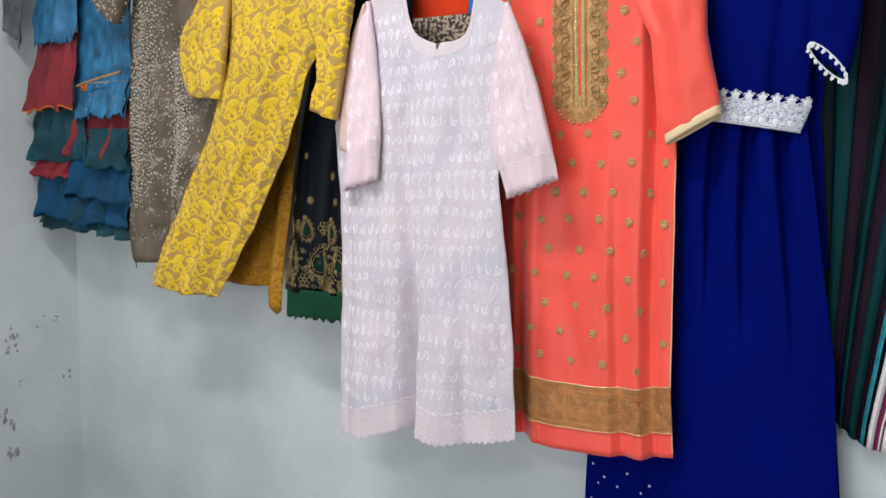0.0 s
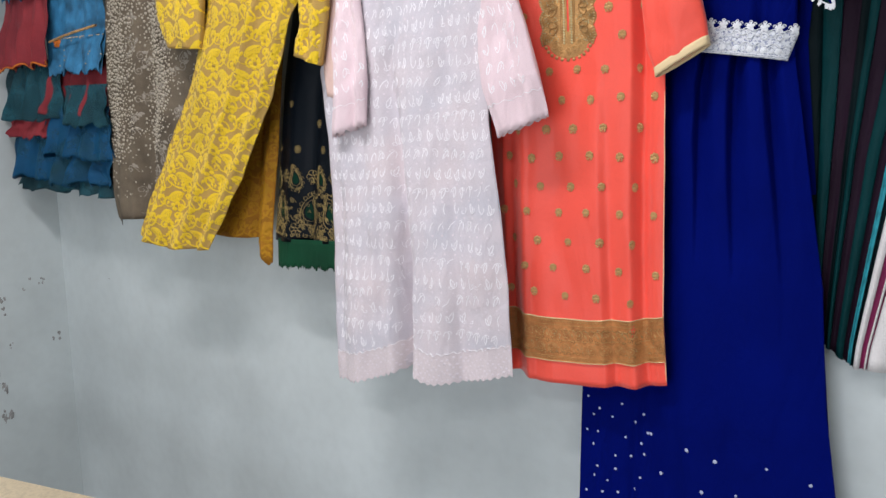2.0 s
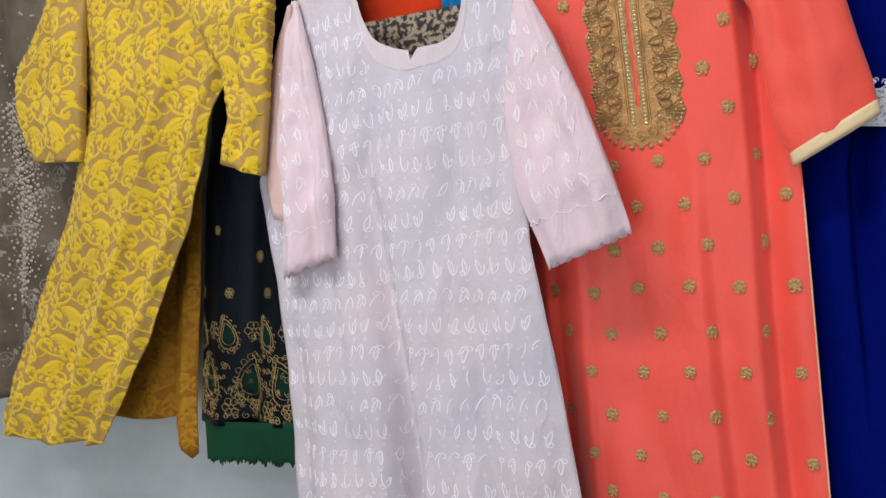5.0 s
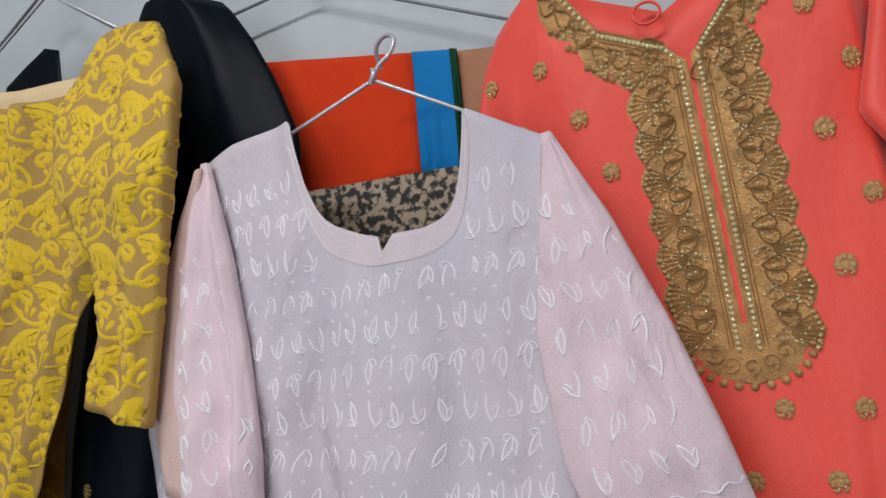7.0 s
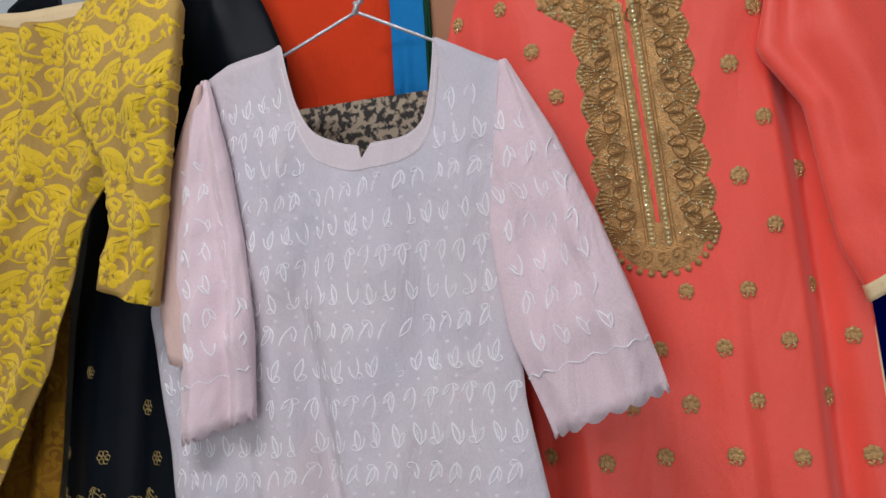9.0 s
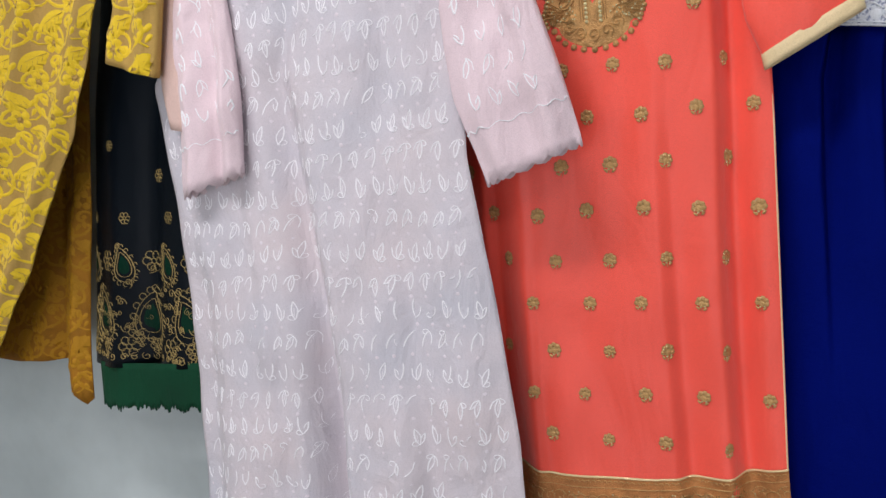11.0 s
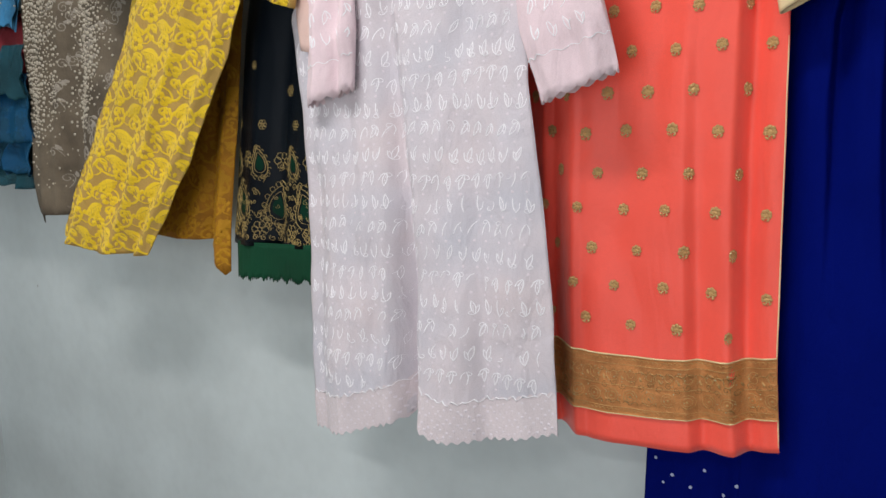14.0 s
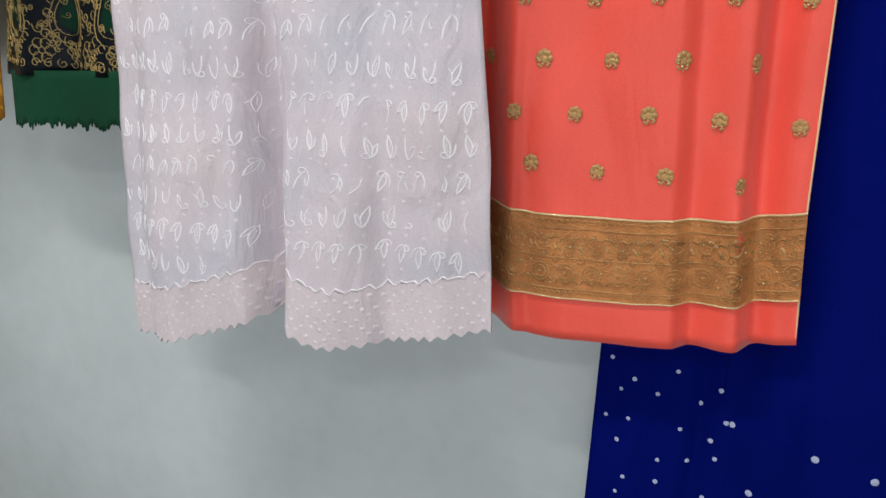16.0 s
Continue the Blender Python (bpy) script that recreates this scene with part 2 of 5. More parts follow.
class Sleeve:
    """A flattened tube through stations (x, y, z, half width, half depth, lean in degrees)."""

    def __init__(self, spine, crumple=0.005, seed=0.0, hem=0.0, folds=(), flat=0.55):
        self.spine, self.crumple, self.seed, self.hem, self.folds, self.flat = spine, crumple, seed, hem, folds, flat

    def station(self, s):
        n = len(self.spine) - 1
        i = min(n - 1, max(0, int(s * n)))
        f = s * n - i
        return [p + (q - p) * f for p, q in zip(self.spine[i], self.spine[i + 1])]

    def ring(self, s, a, lift=0.0):
        c = self.station(s)
        dx, lean = (c[3] + lift) * math.cos(a), radians(c[5])
        x, z = c[0] + dx * math.cos(lean), c[2] + dx * math.sin(lean)
        w = math.sin(a)
        y = c[1] + (c[4] + lift) * math.copysign(abs(w) ** self.flat, w)
        if w < 0:
            y -= abs(w) ** 0.3 * (self.crumple * noise.noise(Vector((x * 14, z * 8, self.seed))) + 0.6 * self.crumple * noise.noise(Vector((x * 34, z * 20, self.seed + 3))))
            for p, wide, d0, d1 in self.folds:
                y -= (d0 + (d1 - d0) * s) * math.exp(-((math.cos(a) - p) / wide) ** 2)
        return Vector((x, y, z))

    def inside(self, x, z, m=0.0):
        s, a = self.find(x, z)
        return 0.0 < s < 1.0 and abs(a) < 1.12

    def find(self, x, z):
        s = 0.5
        for _ in range(12):
            c = self.station(s)
            t = math.tan(radians(c[5]))
            s += (c[2] + (x - c[0]) * t - z) / (self.spine[0][2] - self.spine[-1][2])
            s = min(1.0, max(0.0, s))
        c = self.station(s)
        return s, (x - c[0]) / (c[3] * math.cos(radians(c[5])))

    def place(self, x, z, lift=0.0):
        s, a = self.find(x, z)
        if abs(a) > 1:
            return self.ring(s, math.acos(math.copysign(max(-0.5, 2 - abs(a)), a)), lift)
        return self.ring(s, -math.acos(a), lift)

    def mesh(self, name, nu=36, nv=30):
        verts, faces = [], []
        for j in range(nv + 1):
            for i in range(nu):
                p = self.ring(j / nv, 2 * math.pi * i / nu)
                if self.hem and j == nv:
                    p.z -= self.hem * abs(math.sin(i * math.pi / 4))
                verts.append(p)
        for j in range(nv):
            for i in range(nu):
                a, c = j * nu + i, j * nu + (i + 1) % nu
                faces.append((a, c, c + nu, a + nu))
        return from_lists(name, verts, faces)


# ---- embroidery ----
class Stitch:
    """Collects raised flat shapes and threads lying on a sheet into one mesh."""

    def __init__(self, sheet, lift=0.0012):
        self.sheet, self.lift, self.verts, self.faces = sheet, lift, [], []

    def put(self, cx, cz, pts, turn, size, flip):
        c, s = math.cos(turn), math.sin(turn)
        return [(cx + size * (flip * x * c - y * s), cz + size * (flip * x * s + y * c)) for x, y in pts]

    def patch(self, cx, cz, ring, turn=0.0, size=1.0, flip=1, dome=0.0007):
        """A star-shaped patch: middle raised, rim lying low."""
        n = len(self.verts)
        pts = self.put(cx, cz, ring, turn, size, flip)
        mx, mz = sum(p[0] for p in pts) / len(pts), sum(p[1] for p in pts) / len(pts)
        self.verts.append(self.sheet.place(mx, mz, self.lift + dome))
        inner = [((x + mx) / 2, (z + mz) / 2) for x, z in pts]
        self.verts += [self.sheet.place(x, z, self.lift + dome) for x, z in inner]
        self.verts += [self.sheet.place(x, z, self.lift * 0.4) for x, z in pts]
        k = len(pts)
        for i in range(k):
            j = (i + 1) % k
            self.faces += [(n, n + 1 + j, n + 1 + i), (n + 1 + i, n + 1 + j, n + 1 + k + j, n + 1 + k + i)]

    def thread(self, cx, cz, line, width, turn=0.0, size=1.0, flip=1, dome=0.0008):
        """A thread along a line."""
        n = len(self.verts)
        pts = self.put(cx, cz, line, turn, size, flip)
        for i, (x, z) in enumerate(pts):
            a, b = pts[max(0, i - 1)], pts[min(len(pts) - 1, i + 1)]
            d = math.hypot(b[0] - a[0], b[1] - a[1]) or 1
            w = width / 2 * (0.45 if i in (0, len(pts) - 1) else 1)
            px, pz = -(b[1] - a[1]) / d * w, (b[0] - a[0]) / d * w
            self.verts += [self.sheet.place(x + px, z + pz, self.lift * 0.4), self.sheet.place(x, z, self.lift + dome), self.sheet.place(x - px, z - pz, self.lift * 0.4)]
        for i in range(len(pts) - 1):
            a = n + 3 * i
            self.faces += [(a, a + 1, a + 4, a + 3), (a + 1, a + 2, a + 5, a + 4)]

    def bead(self, x, z, r):
        n = len(self.verts)
        p = self.sheet.place(x, z, self.lift)
        self.verts.append(p + Vector((0, -r, 0)))
        for h, q in ((0.62, 0.75), (0.0, 1.0)):
            self.verts += [p + Vector((r * q * math.cos(a * math.pi / 3), -r * h, r * q * math.sin(a * math.pi / 3))) for a in range(6)]
        for i in range(6):
            j = (i + 1) % 6
            self.faces += [(n, n + 1 + i, n + 1 + j), (n + 1 + i, n + 7 + i, n + 7 + j, n + 1 + j)]

    def done(self, name, mat, parent, label="", kind=""):
        ob = part(name, from_lists(name, self.verts, self.faces), mat, parent, label)
        return tagged(ob, kind=kind)


def petals(n, r, deep=0.35, per=6):
    return [(r * (1 - deep + deep * abs(math.cos(n * a / 2))) * math.cos(a), r * (1 - deep + deep * abs(math.cos(n * a / 2))) * math.sin(a)) for a in (2 * math.pi * i / (n * per) for i in range(n * per))]


def leaf(length, width, teeth=5):
    side = []
    for i in range(teeth * 2 + 1):
        t = i / (teeth * 2)
        w = width / 2 * math.sin(math.pi * t ** 0.8) * (1.0 if i % 2 else (0.90 if teeth > 5 else 0.78))
        side.append((w, length * (t - 0.5)))
    return side + [(-w, y) for w, y in reversed(side[1:-1])]


def half_leaf(length, high, lobes=6, per=4):
    """A leaf curved on one side and cut into round lobes on the other."""
    n = lobes * per
    upper = [(length * (0.5 - i / 12), high * 0.42 * math.sin(math.pi * (i / 12) ** 0.8)) for i in range(13)]
    lower = []
    for i in range(1, n):
        t = i / n
        lower.append((length * (t - 0.5), -high * 0.58 * math.sin(math.pi * t ** 0.75) * (0.74 + 0.26 * abs(math.sin(math.pi * lobes * t)) ** 0.6)))
    return upper + lower


def spiral(r, turns=1.3, n=14, tail=0.0):
    pts = [(r * (1 - 0.8 * i / n) * math.cos(2 * math.pi * turns * i / n), r * (1 - 0.8 * i / n) * math.sin(2 * math.pi * turns * i / n)) for i in range(n + 1)]
    return ([(pts[0][0] * 1.05, pts[0][1] - tail), (pts[0][0] * 1.1, pts[0][1] - tail / 2)] if tail else []) + pts


def arc(r, a0, a1, n=8):
    return [(r * math.cos(radians(a0 + (a1 - a0) * i / n)), r * math.sin(radians(a0 + (a1 - a0) * i / n))) for i in range(n + 1)]


def teardrop(r, n=16):
    """A paisley outline leaning to one side."""
    return [(r * math.sin(2 * math.pi * i / n) * (0.62 + 0.3 * math.cos(2 * math.pi * i / n)) + 0.25 * r * max(0, -math.cos(2 * math.pi * i / n)) ** 3, -r * math.cos(2 * math.pi * i / n)) for i in range(n)]


def tube(name, pts, r, mat, parent=None, closed=False, label="", sharp=False):
    """A round wire through points."""
    cu = bpy.data.curves.new(name, "CURVE")
    cu.dimensions, cu.bevel_depth, cu.bevel_resolution, cu.resolution_u = "3D", r, 3, 6
    sp = cu.splines.new("BEZIER")
    sp.bezier_points.add(len(pts) - 1)
    for q, p in zip(sp.bezier_points, pts):
        q.co = p
        q.handle_left_type = q.handle_right_type = "VECTOR" if sharp else "AUTO"
    sp.use_cyclic_u = closed
    tmp = bpy.data.objects.new(name, cu)
    me = bpy.data.meshes.new_from_object(tmp)
    bpy.data.objects.remove(tmp)
    me.polygons.foreach_set("use_smooth", [True] * len(me.polygons))
    return part(name, me, mat, parent, label)


def box(bm, c, s, bevel=0.0):
    g = bmesh.ops.create_cube(bm, size=1, matrix=Matrix.Translation(c) @ Matrix.Diagonal((*s, 1)))
    if bevel:
        bmesh.ops.bevel(bm, geom=list({e for v in g["verts"] for e in v.link_edges}), offset=bevel, segments=2, affect="EDGES")


def thing(name, label, category, group=""):
    return tagged(new(name), label, category, group)


# ---- the room ----
def slab(name, c, s, mat, label, category):
    bm = bmesh.new()
    box(bm, c, s)
    ob = part(name, bm, mat)
    return tagged(ob, label, category, kind="structure")


CORNER, FLOOR = -1.95, -0.30
slab("wall_north", (0.5, 0.06, 1.35), (5.02, 0.12, 3.3), M["wall"], "pale grey plastered wall with faint stains", "wall")
slab("wall_west", (CORNER - 0.06, -2.2, 1.35), (0.12, 4.64, 3.3), M["wall"], "grey plastered side wall with peeling spots", "wall")
slab("wall_east", (3.07, -2.2, 1.35), (0.12, 4.64, 3.3), M["wall"], "plain grey plastered wall", "wall")
# unseen wall pieces; the opening between them is made up for the fill
slab("wall_south_a", (-1.38, -4.58, 1.35), (1.26, 0.12, 3.3), M["wall"], "plain grey plastered wall beside the gap left for the fill light", "wall")
slab("wall_south_b", (2.18, -4.58, 1.35), (1.66, 0.12, 3.3), M["wall"], "plain grey plastered wall beside the gap left for the fill light", "wall")
slab("wall_south_c", (0.3, -4.58, 2.45), (2.1, 0.12, 1.1), M["wall"], "plain grey plastered wall over the gap left for the fill light", "wall")
slab("floor", (0.56, -2.2, FLOOR - 0.05), (5.2, 4.8, 0.1), M["floor"], "worn beige cement floor", "floor")
slab("ceiling", (0.56, -2.2, 3.05), (5.2, 4.8, 0.1), M["ceiling"], "white painted ceiling", "ceiling")


# ---- pink kurta ----
def pink_kurta():
    k = thing("kurta", "pale pink cotton kurta with white leaf embroidery, scalloped hem", "kurta")
    left = [(0.80, -0.252), (0.96, -0.268), (1.106, -0.276), (1.25, -0.272), (1.40, -0.290), (1.567, -0.314), (1.65, -0.27), (1.74, -0.216), (1.88, -0.216)]
    right = [(0.90, 0.240), (1.10, 0.227), (1.30, 0.197), (1.45, 0.170), (1.53, 0.166), (1.63, 0.166), (1.75, 0.178), (1.88, 0.178)]
    top = [(0, 1.848), (0.10, 1.862), (0.295, 1.872)] + rounded([(0.305, 1.868), (0.323, 1.829), (0.343, 1.796), (0.389, 1.764), (0.468, 1.747), (0.545, 1.738)]) + [(0.566, 1.722)] + rounded([(0.592, 1.738), (0.677, 1.741), (0.735, 1.756), (0.763, 1.785), (0.779, 1.816), (0.791, 1.846)]) + [(0.9, 1.822), (1, 1.802)]
    n = 62
    hemline = rounded([(0, 0.814), (0.16, 0.828), (0.34, 0.858), (0.46, 0.884), (0.53, 0.882), (0.62, 0.868), (0.80, 0.886), (1, 0.914)])
    bottom = [(i / n, along(hemline, i / n) + (0.0036 if i % 2 else -0.0036)) for i in range(n + 1)]
    front = Cloth(left, right, top, bottom, [(0.8, -0.195), (1.85, -0.172)],
                  folds=[(0.16, 0.14, 0.0, 0.022), (0.46, 0.045, -0.004, -0.060), (0.37, 0.04, 0.0, 0.012), (0.545, 0.04, 0.0, 0.016), (0.64, 0.12, 0.004, 0.030), (0.88, 0.05, 0.0, 0.012), (0.76, 0.03, 0.0, -0.010), (0.30, 0.03, 0.003, 0.008), (0.07, 0.03, 0.0, -0.008)], bulge=0.012, seed=1.0, crumple=0.012)
    thicken(part("front_panel", front.mesh("front_panel", 80, 90), M["pink_body"], k), 0.0012)
    back = Cloth([(z, x - 0.012) for z, x in left], [(z, x - 0.055) for z, x in right], [(0, 1.70), (1, 1.70)], [(0, 0.84), (1, 0.93)], [(0.8, -0.124), (1.85, -0.124)], seed=2.0, folds=[(0.1, 0.05, 0, 0.01)])
    thicken(part("back_panel", back.mesh("back_panel", 30, 30), M["pink"], k), 0.0012)
    l = Sleeve([(-0.207, -0.186, 1.846, 0.004, 0.004, 0), (-0.205, -0.196, 1.74, 0.033, 0.010, 0), (-0.197, -0.204, 1.635, 0.045, 0.012, 4), (-0.191, -0.210, 1.53, 0.051, 0.012, 10), (-0.192, -0.214, 1.428, 0.052, 0.012, 17)], hem=0.006, seed=3.0, crumple=0.012, folds=[(0.25, 0.20, 0.0, -0.014), (-0.45, 0.25, 0.0, 0.012), (0.75, 0.15, 0.004, 0.008)])
    r = Sleeve([(0.170, -0.182, 1.808, 0.004, 0.004, 0), (0.188, -0.186, 1.725, 0.031, 0.009, 0), (0.201, -0.190, 1.63, 0.056, 0.010, 5), (0.224, -0.194, 1.535, 0.065, 0.010, 13), (0.256, -0.196, 1.441, 0.061, 0.010, 21)], hem=0.006, seed=4.0, crumple=0.012, folds=[(-0.55, 0.22, 0.0, 0.010), (0.1, 0.25, 0.0, -0.006), (0.6, 0.2, 0.003, 0.006)])
    for s in (l, r):
        thicken(part("sleeve", s.mesh("sleeve", 64, 34), M["pink"], k), 0.0012)
    # sleeve fold; yellow light reflected by the next kurta is put into its colour
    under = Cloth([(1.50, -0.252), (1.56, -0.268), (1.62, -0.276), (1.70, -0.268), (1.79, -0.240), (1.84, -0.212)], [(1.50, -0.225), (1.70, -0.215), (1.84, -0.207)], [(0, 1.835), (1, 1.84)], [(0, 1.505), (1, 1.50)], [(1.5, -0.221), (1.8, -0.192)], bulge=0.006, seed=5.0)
    thicken(part("sleeve_underside", under.mesh("sleeve_underside", 12, 24), M["peach"], k, "fold of the sleeve with a yellow reflected cast painted in"), 0.001)
    # neckline facing and unlined hem, sheer and pinker than the lined body
    face = Stitch(front, 0.001)
    edge = [(u, z) for u, z in front.top if 0.28 < u < 0.80]
    fine = [(edge[0][0] + (edge[-1][0] - edge[0][0]) * i / 60, along(edge, edge[0][0] + (edge[-1][0] - edge[0][0]) * i / 60)) for i in range(61)]
    for u, z in fine:
        for off in (0.0, 0.014, 0.028):
            z = 1.738 if off and 0.545 < u < 0.592 else z
            face.verts.append(front.place(along(front.left, z - off) + (0.5 + (u - 0.5) * (1 + off * 1.2)) * front.width(z - off), z - off, 0.0011))
    for i in range(60):
        face.faces += [(3 * i + j, 3 * i + 3 + j, 3 * i + 4 + j, 3 * i + 1 + j) for j in (0, 1)]
    face.done("neck_facing", M["pink_edge"], k, "sheer pink neckline facing")
    face = Stitch(front, 0.001)
    m = 138
    for i in range(m + 1):
        for h in (0.0, 0.035, 0.068):
            u = i / m
            zb = along(front.bottom, u)
            face.verts.append(front.at(u, 1 - h / (along(front.top, u) - zb), 0.0017))
    for i in range(m):
        face.faces += [(3 * i + j, 3 * i + 1 + j, 3 * i + 4 + j, 3 * i + 3 + j) for j in (0, 1)]
    face.done("hem_band", M["pink_edge"], k, "sheer pink scalloped hem")
    st = Stitch(front, 0.0013)
    for off in (0.003, 0.027):
        st.thread(0, 0, [(along(front.left, z - off) + u * front.width(z - off), z - off) for u, z in ((u, 1.738 if off > 0.01 and 0.545 < u < 0.592 else z) for u, z in edge)], 0.0007, dome=0.0003)
    # rows of little leaf sprays
    spray = (rounded([(0.0, -0.0112), (0.0036, -0.0040), (0.0049, 0.0040), (0.0042, 0.0126)], 2),
             rounded([(0.0042, 0.0126), (-0.0005, 0.0050), (-0.0020, -0.0020), (0.0, -0.0112)], 2),
             rounded([(0.0, -0.0112), (-0.0052, -0.0060), (-0.0064, -0.0010), (-0.0072, 0.0042)], 2),
             rounded([(-0.0072, 0.0042), (-0.0035, 0.0010), (-0.0018, -0.0035)], 2),
             rounded([(0.0, -0.0112), (0.0050, -0.0114), (0.0084, -0.0084), (0.0060, -0.0052), (0.0030, -0.0060)], 2),
             [(0.0010, -0.0060), (0.0022, 0.0040)])
    rnd = random.Random(3)
    eyelets = Stitch(front, 0.0010)
    for row in range(-5, 22):
        z = 1.690 - row * 0.0395
        fade = rnd.uniform(0.0, 0.25)
        for col in range(-16, 16):
            x = col * 0.0222 + (0.007 if row % 2 else 0) + rnd.uniform(-0.0012, 0.0012)
            zz = z + rnd.uniform(-0.002, 0.002) + 0.05 * x + 0.003 * math.sin(x * 21 + row)
            if not front.inside(x, zz, 0.011) or zz < along(front.bottom, front.uv(x, zz)[0]) + 0.082 or zz > along(front.top, front.uv(x, zz)[0]) - 0.038:
                continue
            a, sz = rnd.uniform(-0.15, 0.15) + (0 if row % 2 else 2.85), rnd.uniform(0.90, 1.08)
            for i, line in enumerate(spray):
                if rnd.random() > (0.0, 0.25, 0.05, 0.35, 0.3, 0.5)[i] + fade:
                    st.thread(x, zz, line, (0.0019, 0.0015, 0.0017, 0.0012, 0.0013, 0.0012)[i], a, sz, 1 if row % 4 < 2 else -1, dome=0.0003)
            if rnd.random() < 0.8:
                eyelets.patch(x + 0.001, zz - 0.0198, petals(1, rnd.uniform(0.0022, 0.0031), 0.0, 8), dome=0.0)
    hem = Stitch(front, 0.0021)
    for row in range(5):
        for col in range(-23, 24):
            x = col * 0.0115 + 0.0057 * (row % 2)
            u = front.uv(x, 0.88)[0]
            z = along(front.bottom, u) + 0.010 + row * 0.0115
            if front.inside(x, z, 0.004):
                hem.patch(x, z, petals(4, 0.0040, 0.5, 3), 0.78, dome=0.0)
    hem.done("hem_eyelet", M["eyelet"], k, "", "stuff")
    eyelets.done("dot_stitch", M["eyelet"], k, "", "stuff")
    wave = [(x, along(front.bottom, front.uv(x, 0.9)[0]) + 0.068 + 0.002 * math.sin(i * 1.5)) for i, x in enumerate(-0.255 + i * 0.0055 for i in range(92))]
    ws = Stitch(front, 0.0024)
    ws.thread(0, 0, [p for p in wave if front.inside(p[0], p[1], 0.004)], 0.0016)
    ws.done("hem_stitching", M["white_thread"], k)
    st.done("leaf_embroidery", M["white_thread"], k, "raised white thread leaf sprays", "stuff")
    for s in (l, r):
        st = Stitch(s, 0.001)
        c1 = s.spine[-1]
        for row in range(9):
            for col in range(-6, 7):
                x, z = (s.spine[1][0] + (c1[0] - s.spine[1][0]) * row / 8) + col * 0.0225, 1.74 - row * 0.036 + 0.3 * col * 0.0225 * (row / 8)
                z += rnd.uniform(-0.003, 0.003)
                sa = s.find(x, z)
                if 0.12 < sa[0] < 0.84 and abs(sa[1]) < 0.85:
                    for line in spray[:4]:
                        if rnd.random() < 0.72:
                            st.thread(x, z, line, 0.0016, rnd.uniform(-0.2, 0.2) + 0.35 + (2.8 if row % 2 else 0), 0.95, 1 if row % 4 < 2 else -1)
        for sv in (0.86,):
            st.thread(0, 0, [tuple((s.ring(sv + 0.006 * math.sin(i * 1.1), -math.pi + 0.15 + (math.pi - 0.3) * i / 40))[j] for j in (0, 2)) for i in range(41)], 0.0015)
        st.done("sleeve_embroidery", M["white_thread"], k, "", "stuff")
    return k


pink_kurta()


